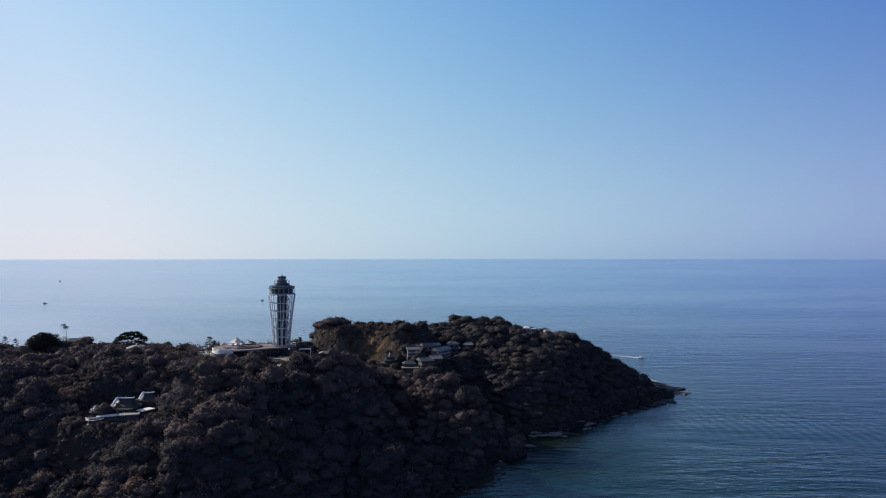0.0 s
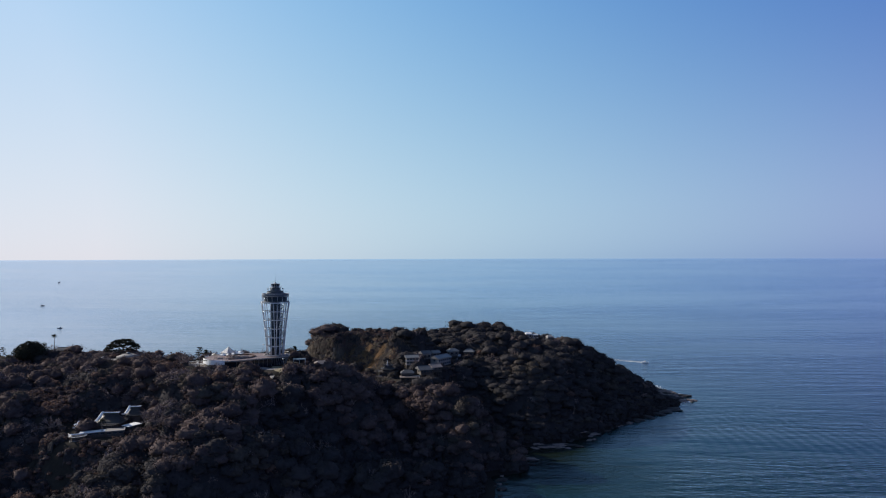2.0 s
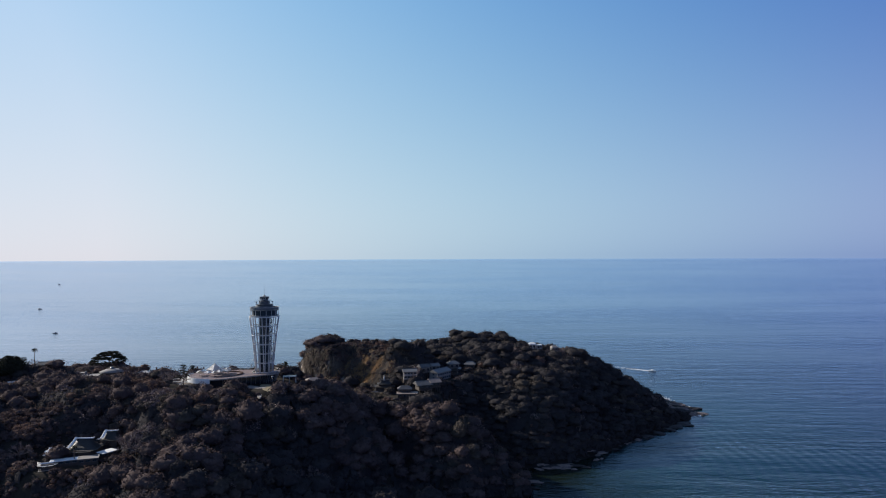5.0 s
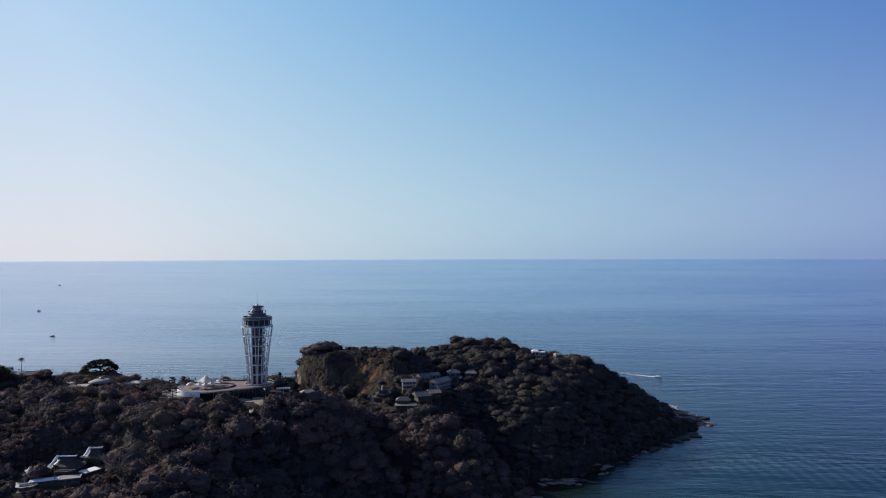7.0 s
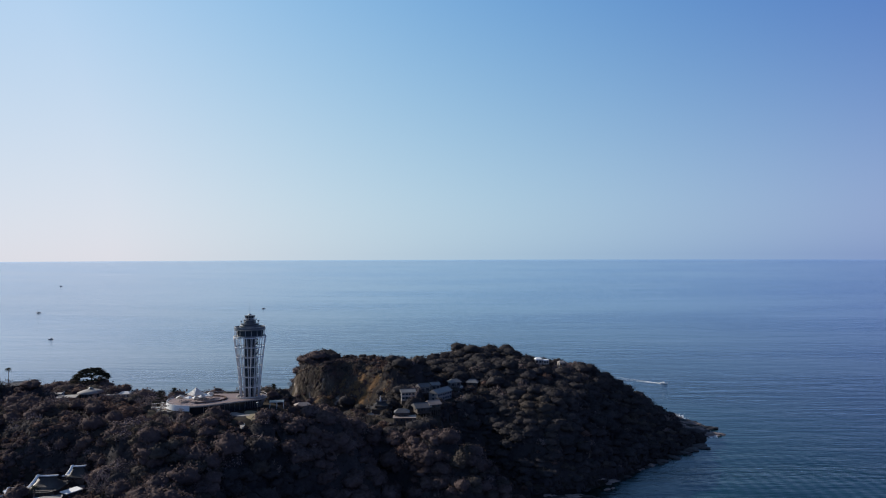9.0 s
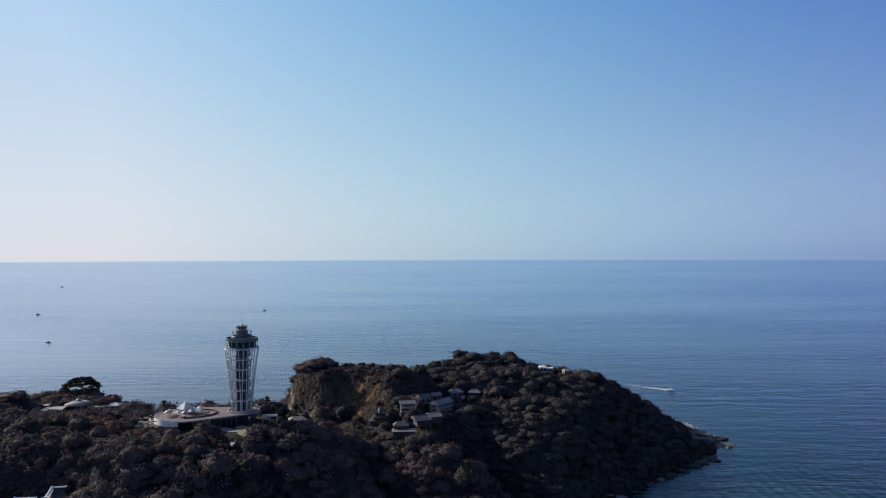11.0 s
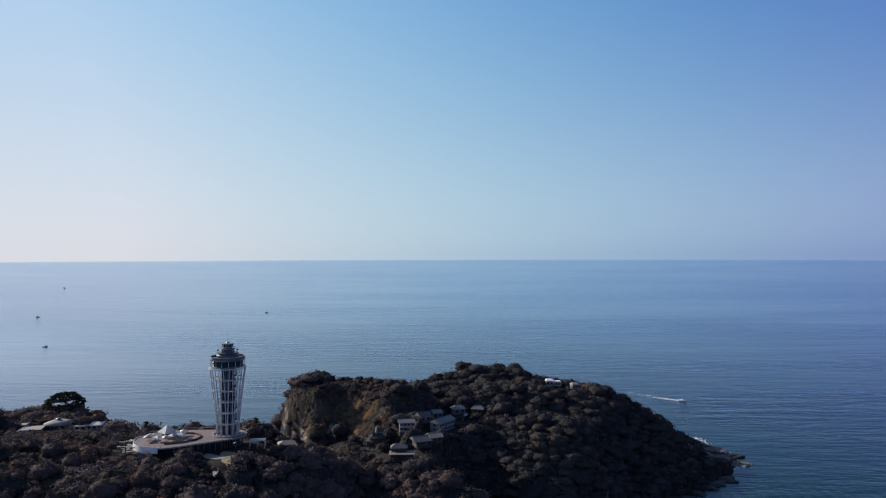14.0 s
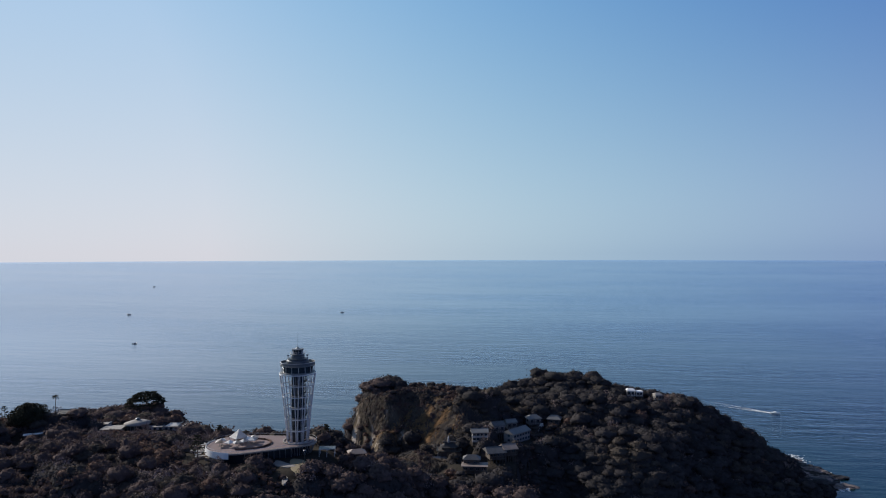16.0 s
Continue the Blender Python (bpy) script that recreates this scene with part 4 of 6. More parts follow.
def build_cliff_growth():
    """Dry grass and scrub that hang down the face of the cliff in long locks."""
    n = 42000
    x, y = rng.uniform(-135, -24, n), rng.uniform(476, 590, n)
    z = ground_height(x, y)
    gx, gy = (ground_height(x + 1, y) - ground_height(x - 1, y)) / 2, (ground_height(x, y + 1) - ground_height(x, y - 1)) / 2
    sl = np.hypot(gx, gy)
    bare = np.sin(x / 5.3 + 1.2) * np.sin(y / 6.1 + x / 13) * 7 + 33 - 0.2 * (x + 60) + 11 * np.exp(-((x + 76) / 3.5) ** 2)
    keep = (np.hypot((x + 78) / 56, (y - 535) / 54) < 1.0) & (sl > 0.25) & (z > np.where(sl > 0.6, bare, 0)) & (rng.random(n) < 0.35 + 0.65 * np.abs(np.sin((x - 0.75 * (y - 540)) / 5.6 + 0.6 * np.sin(y / 7))) ** 1.5)
    x, y, z, gx, gy, sl = x[keep], y[keep], z[keep], gx[keep], gy[keep], sl[keep]
    down = unit(np.stack([-gx, -gy, -sl * sl], 1))
    out = unit(np.stack([-gx, -gy, np.ones_like(gx)], 1))
    lean = x - 0.75 * (y - 540)
    ochre = np.hypot((0.85 * (x + 65) + 0.53 * (z - 42)) / 25, (0.85 * (z - 42) - 0.53 * (x + 65)) / 10) + 0.4 * np.sin(lean / 2.8) + rng.normal(size=len(x)) * 0.22 + np.where(y < 524, 2, 0) < 0.85
    for name, some, mat, label in (
        ("hanging_grass", ochre, M_GRASS, "long dry ochre grass hanging down the cliff"),
        ("hanging_scrub", ~ochre, M_SCRUB, "dark brown scrub draped over the cliff face"),
    ):
        base = np.stack([x, y, z], 1)[some]
        d, o = down[some], out[some]
        side = unit(np.cross(d, o))
        verts, quads, at = [], [], 0
        for k in range(3):
            m = len(base)
            ln = rng.uniform(1.4, 4.2, (m, 1))
            p = base + rng.normal(size=(m, 3)) * 0.5 + o * 0.3
            lean = unit(d + side * rng.normal(size=(m, 1)) * 0.3 + o * rng.uniform(0.0, 0.35, (m, 1)))
            w = side * rng.uniform(0.14, 0.34, (m, 1))
            mid = p + lean * ln * 0.5 + o * ln * 0.16
            tip = p + lean * ln
            v = np.stack([p - w, p + w, mid + w * 0.9, mid - w * 0.9, tip + w * 0.25, tip - w * 0.25], 1).reshape(-1, 3)
            i = np.arange(m)[:, None] * 6 + at
            quads += [i + np.array([0, 1, 2, 3]), i + np.array([3, 2, 4, 5])]
            verts.append(v)
            at += len(v)
        tagged(array_mesh(name, np.concatenate(verts), np.concatenate(quads), [], mat), label, "grass" if mat == M_GRASS else "scrub", kind="stuff")


build_cliff_growth()


def build_cliff_bushes():
    """Wind-cut bushes that cling to the cliff above its bare foot."""
    n = 6000
    x, y = rng.uniform(-135, -24, n), rng.uniform(480, 592, n)
    z, sl = ground_height(x, y), slope(x, y)
    bare = np.sin(x / 5.3 + 1.2) * np.sin(y / 6.1 + x / 13) * 6 + 38 - 0.2 * (x + 60) + 11 * np.exp(-((x + 76) / 3.5) ** 2)
    ochre = np.hypot((0.85 * (x + 65) + 0.53 * (z - 42)) / 25, (0.85 * (z - 42) - 0.53 * (x + 65)) / 10) + 0.25 * np.sin((x - 0.75 * y) / 3) < 1
    keep = (np.hypot((x + 78) / 54, (y - 535) / 52) < 1.0) & (z > bare) & (sl > 0.2) & (rng.random(n) < np.where(ochre, 0.1, np.where(z > 47, 0.95, 0.15)))
    bush = [crown_shape(rng.uniform(1.5, 2.4), rng.uniform(0.5, 1.0), 7, 3, 7, 44, 0.6) for _ in range(8)]
    spots = np.stack([x, y, z - 0.3, rng.uniform(0.7, 1.25, n), rng.uniform(0, 6.28, n)], 1)[keep]
    some = rng.random(len(spots)) < 0.5
    plant("cliff_bushes", bush, spots[some], M_LEAF, "dark wind-cut bushes clinging to the cliff", "scrub")
    plant("cliff_bushes", bush, spots[~some], M_BROWN, "rusty wind-cut bushes clinging to the cliff", "scrub")


build_cliff_bushes()


# ---- lighthouse tower ----
def tower_radius(h):
    """Half width of the flared lattice at a height over the deck."""
    k = h / 33.0
    return 5.1 + 2.1 * k + 1.5 * k * k


def build_tower(x, y, z):
    t = empty("lighthouse", x, y, z, 0, "flared white steel lattice lighthouse tower with glazed viewing decks", "lighthouse")
    levels = [0.3, 5.8, 11.3, 16.8, 22.2, 27.6, 33.0]
    for h in levels:
        r = tower_radius(h)
        w = 0.24 if h > 30 else 0.19
        lathe("ring_beam", [(r - w, h - w), (r + w, h - w), (r + w, h + w), (r - w, h + w), (r - w, h - w)], M_STEEL, t, 48)
    count = 12
    for k in range(count):
        for side in (-1, 1):
            pts = []
            for j in range(8):
                h = 33.0 * j / 7
                a = 2 * math.pi * (k + 0.5) / count + side * (0.05 + 0.115 * j / 7)
                r = tower_radius(h)
                pts.append((r * math.cos(a), r * math.sin(a), h))
            tube("column", pts, [0.26 - 0.01 * j for j in range(8)], M_STEEL, t, 8)
    # lift shaft and its glazing
    lathe("shaft", [(0.0, 0), (3.0, 0), (3.0, 33.5), (0.0, 33.5)], M_GLASS, t, 16, "dark glazed lift shaft")
    for k in range(8):
        a = 2 * math.pi * k / 8
        tube("mullion", [(3.08 * math.cos(a), 3.08 * math.sin(a), 0), (3.08 * math.cos(a), 3.08 * math.sin(a), 33.3)], 0.1, M_GREY, t, 6)
    for i, h in enumerate(levels[1:-1]):
        lathe("landing", [(3.0, h - 0.25), (4.0, h - 0.25), (4.0, h + 0.05), (3.0, h + 0.05), (3.0, h - 0.25)], M_GREY, t, 24)
    # winding stair round the shaft, one flight to each storey
    for i in range(6):
        bm = bmesh.new()
        h0, h1 = levels[i], levels[i + 1]
        steps = 22
        for s in range(steps):
            a = -1.2 + 3.6 * s / steps + 0.0 * i
            h = h0 + (h1 - h0) * s / steps
            b = a + 3.6 / steps * 1.1
            ring = [(3.15, a), (4.6, a), (4.6, b), (3.15, b)]
            low = [bm.verts.new((r * math.cos(q), r * math.sin(q), h)) for r, q in ring]
            top = [bm.verts.new((r * math.cos(q), r * math.sin(q), h + 0.12)) for r, q in ring]
            bm.faces.new(low[::-1])
            bm.faces.new(top)
            for e in range(4):
                bm.faces.new((low[e], low[(e + 1) % 4], top[(e + 1) % 4], top[e]))
        part("stair_flight", bm, M_DARKSTEEL, t, "dark steel winding stair flight")
        pts = [(4.6 * math.cos(-1.2 + 3.6 * s / 12), 4.6 * math.sin(-1.2 + 3.6 * s / 12), h0 + (h1 - h0) * s / 12 + 0.9) for s in range(13)]
        bm = bmesh.new()
        for p, q in zip(pts, pts[1:]):
            v = [bm.verts.new(c) for c in (Vector(p) - Vector((0, 0, 0.8)), Vector(q) - Vector((0, 0, 0.8)), Vector(q), Vector(p))]
            bm.faces.new(v)
        bmesh.ops.solidify(bm, geom=bm.faces, thickness=0.06)
        part("stair_parapet", bm, M_DARKSTEEL, t)
        for a in (-1.2, 0.6, 2.4):
            tube("hanger", [(4.4 * math.cos(a), 4.4 * math.sin(a), h0), (4.4 * math.cos(a), 4.4 * math.sin(a), h1)], 0.07, M_STEEL, t, 5)
    # glazed viewing floor
    lathe("deck_slab", [(0, 33.35), (8.1, 33.35), (8.5, 33.5), (8.5, 33.75), (8.1, 33.9), (0, 33.9)], M_GREY, t, 48)
    lathe("window_band", [(7.3, 33.9), (7.5, 36.7)], M_GLASS, t, 48, "dark tinted window band")
    for k in range(16):
        a = 2 * math.pi * k / 16
        tube("window_post", [(8.2 * math.cos(a), 8.2 * math.sin(a), 33.8), (8.1 * math.cos(a), 8.1 * math.sin(a), 36.8)], 0.11, M_STEEL, t, 5)
    lathe("upper_slab", [(0, 36.7), (8.0, 36.7), (8.45, 36.9), (8.45, 37.15), (0, 37.25)], M_DARKSTEEL, t, 48)
    # open upper deck with its railing
    lathe("railing", [(8.25, 37.3), (8.3, 38.5), (8.22, 38.5), (8.17, 37.3)], M_DARKSTEEL, t, 48, "dark perforated railing")
    lathe("handrail", [(8.2, 38.5), (8.38, 38.5), (8.38, 38.64), (8.2, 38.64), (8.2, 38.5)], M_STEEL, t, 48)
    lathe("plant_room", [(5.4, 37.2), (5.4, 39.2), (4.6, 39.8), (0, 39.9)], M_DARKSTEEL, t, 24, "dark machine room under the lantern")
    lathe("lower_gallery", [(0, 39.8), (4.9, 39.8), (5.1, 40.0), (5.1, 40.3), (0, 40.3)], M_DARKSTEEL, t, 32)
    for k in range(6):
        a = 2 * math.pi * k / 6 + 0.35
        p = Vector((4.6 * math.cos(a), 4.6 * math.sin(a), 40.2))
        bm = bmesh.new()
        add_tube(bm, [p, p + Vector((0, 0, 1.1))], 0.1, 6)
        add_box(bm, p.x - 0.45, p.y - 0.45, p.z + 1.0, p.x + 0.45, p.y + 0.45, p.z + 1.7, 0.1)
        part("antenna_box", bm, M_GREY, t)
    lathe("lantern_base", [(0, 40.3), (3.2, 40.3), (3.3, 41.6), (2.7, 42.2), (0, 42.2)], M_DARKSTEEL, t, 24)
    lathe("lantern_gallery", [(0, 42.1), (3.7, 42.1), (3.7, 42.35), (0, 42.35)], M_GREY, t, 24)
    lathe("gallery_rail", [(3.6, 43.2), (3.7, 43.2), (3.7, 43.32), (3.6, 43.32), (3.6, 43.2)], M_STEEL, t, 24)
    for k in range(12):
        a = 2 * math.pi * k / 12
        tube("rail_post", [(3.65 * math.cos(a), 3.65 * math.sin(a), 42.3), (3.65 * math.cos(a), 3.65 * math.sin(a), 43.25)], 0.05, M_STEEL, t, 4)
    lathe("lantern_glass", [(2.0, 42.35), (2.75, 44.6)], M_GLASS, t, 12, "dark faceted lantern glazing")
    for k in range(12):
        a = 2 * math.pi * k / 12
        tube("glazing_bar", [(2.15 * math.cos(a), 2.15 * math.sin(a), 42.35), (2.8 * math.cos(a), 2.8 * math.sin(a), 44.6)], 0.09, M_STEEL, t, 5)
    lathe("lantern_roof", [(2.95, 44.55), (3.0, 44.75), (1.0, 45.0), (0.45, 45.6), (0, 45.7)], M_GREY, t, 24)
    tube("antenna", [(0, 0, 45.5), (0, 0, 49), (0, 0, 53.0)], [0.10, 0.05, 0.02], M_GREY, t, 6)


TOWER = (-105.0, 438.6, 65.0)
build_tower(*TOWER)


# ---- viewing terrace round the tower ----
FACE = 19.4  # the terrace's long side looks along this turn


def oval(bm, r0, r1, x1, z, sides=72, grow=0.0):
    """The outline round two circles: r0 at the tower, r1 at x1 along the terrace."""
    verts = []
    for k in range(sides):
        a = 2 * math.pi * k / sides
        d = Vector((math.cos(a), math.sin(a)))
        p0, p1 = d * (r0 + grow), d * (r1 + grow) + Vector((x1, 0))
        p = p0 if p0.dot(d) > p1.dot(d) else p1
        verts.append(bm.verts.new((p.x, p.y, z)))
    return verts


def oval_part(name, layers, mat, parent, label="", r0=8.9, r1=15.5, x1=-26.8):
    """layers: (grow, height) from below to above, closed at both ends."""
    bm = bmesh.new()
    rings = [oval(bm, r0, r1, x1, z, 72, grow) for grow, z in layers]
    for p, q in zip(rings, rings[1:]):
        for k in range(len(p)):
            j = (k + 1) % len(p)
            bm.faces.new((p[k], p[j], q[j], q[k]))
    bm.faces.new(rings[0][::-1])
    bm.faces.new(rings[-1])
    bmesh.ops.recalc_face_normals(bm, faces=bm.faces)
    return part(name, bm, mat, parent, label)


def build_terrace():
    x, y, z = TOWER
    t = empty("terrace", x, y, z, FACE, "oval paved terrace with white rim on a glazed ground floor", "terrace")
    oval_part("deck", [(-0.3, -0.45), (-0.3, -0.03)], M_PAVING, t, "pinkish paved deck")
    oval_part("rim", [(-0.6, -0.9), (0.25, -0.75), (0.3, -0.1), (-0.28, -0.1)], M_CONCRETE, t, "pale concrete rim of the deck")
    oval_part("ground_floor", [(-3.0, -5.6), (-3.0, -0.8)], M_GLASS, t, "dark glazed ground floor")
    # raking white props under the rim
    for k in range(22):
        a = -2.7 + 3.3 * k / 21
        d = Vector((math.cos(a), math.sin(a), 0))
        c = Vector((0, 0, 0)) if math.cos(a) > -0.35 else Vector((-26.8, 0, 0))
        r = 8.9 if c.x == 0 else 15.5
        low, top = c + d * (r - 2.4), c + d * (r - 0.4)
        tube("prop", [low + Vector((0, 0, -5.4)), top + Vector((0, 0, -0.8))], 0.16, M_GREY, t, 6)
    for k in range(9):
        px = -3.0 - 2.6 * k
        py = -9.2 - 6.3 * (k + 1) / 10
        tube("prop", [(px, py + 2.2, -5.4), (px, py + 0.4, -0.8)], 0.16, M_GREY, t, 6)
    # white curved retaining wall below the cafe end
    bm = bmesh.new()
    for k in range(18):
        a0, a1 = math.pi * (0.80 + 0.62 * k / 18), math.pi * (0.80 + 0.62 * (k + 1) / 18)
        q = []
        for a in (a0, a1):
            for r, h in ((16.15, -2.6), (15.95, 0.35), (15.82, 0.35), (15.82, -2.6)):
                q.append(bm.verts.new((-26.8 + r * math.cos(a), r * math.sin(a), h)))
        for e in range(4):
            bm.faces.new((q[e], q[(e + 1) % 4], q[4 + (e + 1) % 4], q[4 + e]))
    part("parapet", bm, M_CANVAS, t, "white curved parapet wall")
    # railing
    bm = bmesh.new()
    ring = oval(bm, 8.9, 15.5, -26.8, 1.05, 72, 0.05)
    pts = [v.co.copy() for v in ring]
    bm.free()
    for k in range(0, 72, 2):
        tube("rail_post", [pts[k] - Vector((0, 0, 1.15)), pts[k]], 0.05, M_GREY, t, 4)
    tube("handrail", pts + [pts[0]], 0.06, M_STEEL, t, 5)
    # low planted kerb round the cafe seats
    pts = [(-24.5 + 12.0 * math.cos(a), -1.0 + 9.2 * math.sin(a), 0.25) for a in (-1.9 + 4.0 * k / 30 for k in range(31))]
    tube("planter_kerb", pts, 0.5, M_BROWN, t, 6, "dark clipped planter edging")
    lathe("seat_ring", [(6.6, 0.0), (6.6, 0.45), (7.2, 0.45), (7.2, 0.0)], M_CONCRETE, t, 40)
    return t


build_terrace()


def on_terrace(u, v, h=0.0):
    c, s = math.cos(radians(FACE)), math.sin(radians(FACE))
    return TOWER[0] + u * c - v * s, TOWER[1] + u * s + v * c, TOWER[2] + h


def canopy(name, u, v, width, eave, peak, rz, label, group=""):
    x, y, z = on_terrace(u, v)
    t = empty(name, x, y, z, FACE + rz, label, "canopy" if name == "pyramid_canopy" else "parasol", group)
    bm = bmesh.new()
    n = 4
    h = width / 2
    rings = []
    for s in range(5):
        k = s / 4
        r = h * (1 - k) + 0.02
        zz = eave + (peak - eave) * (0.72 * k + 0.28 * k * k)
        rings.append([bm.verts.new((r * px, r * py, zz)) for px, py in ((-1, -1), (1, -1), (1, 1), (-1, 1))])
    skirt = [bm.verts.new((v.co.x, v.co.y, eave - 0.25)) for v in rings[0]]
    rings.insert(0, skirt)
    for p, q in zip(rings, rings[1:]):
        for k in range(n):
            bm.faces.new((p[k], p[(k + 1) % n], q[(k + 1) % n], q[k]))
    bm.faces.new(rings[-1])
    bmesh.ops.solidify(bm, geom=list(bm.faces), thickness=0.04)
    part("cloth", bm, M_CANVAS, t, "white stretched canvas")
    if width > 6:
        for px, py in ((-1, -1), (1, -1), (1, 1), (-1, 1)):
            tube("pole", [(px * h * 0.97, py * h * 0.97, 0), (px * h * 0.97, py * h * 0.97, eave)], 0.09, M_GREY, t, 6)
    else:
        tube("pole", [(0, 0, 0), (0, 0, peak)], 0.06, M_GREY, t, 6)
        lathe("base", [(0, 0), (0.45, 0), (0.4, 0.12), (0, 0.14)], M_DARKSTEEL, t, 10)
    return t


canopy("pyramid_canopy", -28.0, 4.6, 6.8, 2.4, 6.0, 34, "large white pyramid canopy on the terrace")
PARASOLS = [(-35.5, 1.0), (-36.2, -2.2), (-28.0, -4.6), (-25.2, -2.6), (-21.2, -0.6), (-20.6, 4.0), (-23.4, 1.6), (-31.5, -3.5)]
first = canopy("parasol", *PARASOLS[0], 3.5, 2.15, 3.1, 20, "open white square parasol over a cafe table", "parasols on the terrace")
for k, (u, v) in enumerate(PARASOLS[1:]):
    x, y, z = on_terrace(u, v)
    copy_thing(first, pose(x, y, z, 0, 0, FACE + 23 * k))


def cafe_table(u, v):
    x, y, z = on_terrace(u, v)
    t = empty("cafe_table", x, y, z, FACE, "small dark round cafe table beside a parasol", "table", "cafe tables")
    lathe("tabletop", [(0, 0.70), (0.5, 0.70), (0.5, 0.74), (0, 0.74)], M_WOOD, t, 12)
    tube("leg", [(0, 0, 0), (0, 0, 0.7)], 0.05, M_DARKSTEEL, t, 6)
    return t


table = cafe_table(-34.3, 1.8)
for u, v in ((-35.2, -3.1), (-27.0, -5.4), (-24.1, -3.2), (-20.2, -1.4), (-19.6, 3.1), (-30.4, -4.2)):
    x, y, z = on_terrace(u, v)
    copy_thing(table, pose(x, y, z, 0, 0, FACE))


# ---- open ground round the terrace ----
def patch(name, x, y, z, rx, ry, rz, mat, label, category, seed=1, square=2.0):
    """A low uneven pad of ground cover with a wavering edge."""
    r = random.Random(seed)
    bm = bmesh.new()
    ring, top = [], []
    for k in range(28):
        a = 2 * math.pi * k / 28
        w = (1 + 0.12 * math.sin(3 * a + seed) + r.uniform(-0.05, 0.05)) / (abs(math.cos(a)) ** square + abs(math.sin(a)) ** square) ** (1 / square)
        ring.append(bm.verts.new((rx * w * 1.04 * math.cos(a), ry * w * 1.04 * math.sin(a), -0.6)))
        top.append(bm.verts.new((rx * w * math.cos(a), ry * w * math.sin(a), 0.12)))
    for k in range(28):
        bm.faces.new((ring[k], ring[(k + 1) % 28], top[(k + 1) % 28], top[k]))
    bm.faces.new(top)
    ob = part(name, bm, mat)
    ob.matrix_world = pose(x, y, z, 0, 0, rz)
    return tagged(ob, label, category, kind="structure")


patch("lawn", -96.5, 418.5, 59.5, 4.8, 10.5, 30, M_LAWN, "dry yellow-brown lawn below the tower terrace", "lawn", 2)
patch("pavement", -105.0, 419.0, 59.55, 2.6, 6.0, 62, M_CONCRETE, "pale worn concrete forecourt below the terrace", "pavement", 5, 7.0)
patch("footpath", -98.0, 403.0, 58.2, 1.3, 5.0, 20, M_CONCRETE, "pale narrow footpath running into the trees", "footpath", 7)


def ruin_wall(x, y, length, rz, high, label):
    bm = bmesh.new()
    r = random.Random(int(x * 7 + y))
    n = 6
    for k in range(n):
        u = -length / 2 + length * k / n
        add_box(bm, u, -0.35, -0.8, u + length / n - 0.05, 0.35, high * r.uniform(0.6, 1.1), 0.06)
    t = empty("ruin_wall", x, y, 59.4, rz, label, "wall", "low ruin walls")
    part("brickwork", bm, M_BRICK, t)
    bm = bmesh.new()
    for k in range(n):
        u = -length / 2 + length * k / n
        add_box(bm, u + 0.03, -0.42, high * 1.1 + 0.02, u + length / n - 0.1, 0.42, high * 1.1 + 0.2, 0.05)
    part("coping", bm, M_PALESTONE, t, "pale stone coping")


for k, (x, y, ln, rz) in enumerate(((-146, 424, 8, 25), (-142, 429, 7, 100), (-149, 430, 9, 15), (-153, 436, 6, 110), (-146, 434, 8, 20), (-152, 442, 7, 30), (-140, 424, 5, 70), (-157, 440, 6, 25), (-149, 426, 5, 60), (-144, 437, 6, 35), (-154, 431, 5, 5), (-147, 428, 6, 130), (-151, 434, 6, 150), (-143, 433, 5, 160), (-148, 438, 5, 95), (-155, 443, 5, 140), (-141, 421, 5, 15), (-150, 439, 6, 55))):
    ruin_wall(x, y, ln, rz, 0.9 + 0.15 * (k % 3), "low broken brick garden wall with pale coping")


def lamp_post(x, y, z, high, label):
    t = empty("street_lamp", x, y, z, 0, label, "street lamp")
    tube("pole", [(0, 0, -0.2), (0, 0, high)], [0.12, 0.07], M_DARKSTEEL, t, 8)
    lathe("shade", [(0.1, high - 0.1), (0.75, high), (0.5, high + 0.3), (0.0, high + 0.42)], M_GREY, t, 16)
    return t


lamp_post(-96.5, 424.5, 59.4, 5.2, "dark slim lamp post on the lawn")
lamp_post(-118.5, 461.5, 59.4, 9.0, "dark slim lamp post behind the terrace")


def build_shelter(x, y, z, rz):
    t = empty("glass_shelter", x, y, z, rz, "steel framed shelter with a flat glass roof", "shelter")
    for px in (-3.6, 0, 3.6):
        for py in (-2.4, 2.4):
            tube("post", [(px, py, -0.5), (px, py, 3.0)], 0.11, M_STEEL, t, 6)
    for py in (-2.4, 0, 2.4):
        box("beam", -3.9, py - 0.1, 3.0, 3.9, py + 0.1, 3.22, M_STEEL, t)
    for k in range(5):
        px = -3.9 + 1.56 * k
        box("roof_pane", px + 0.04, -2.6, 3.23, px + 1.5, 2.6, 3.28, M_DARKSTEEL, t)


build_shelter(-89.5, 436.5, 59.6, 12)


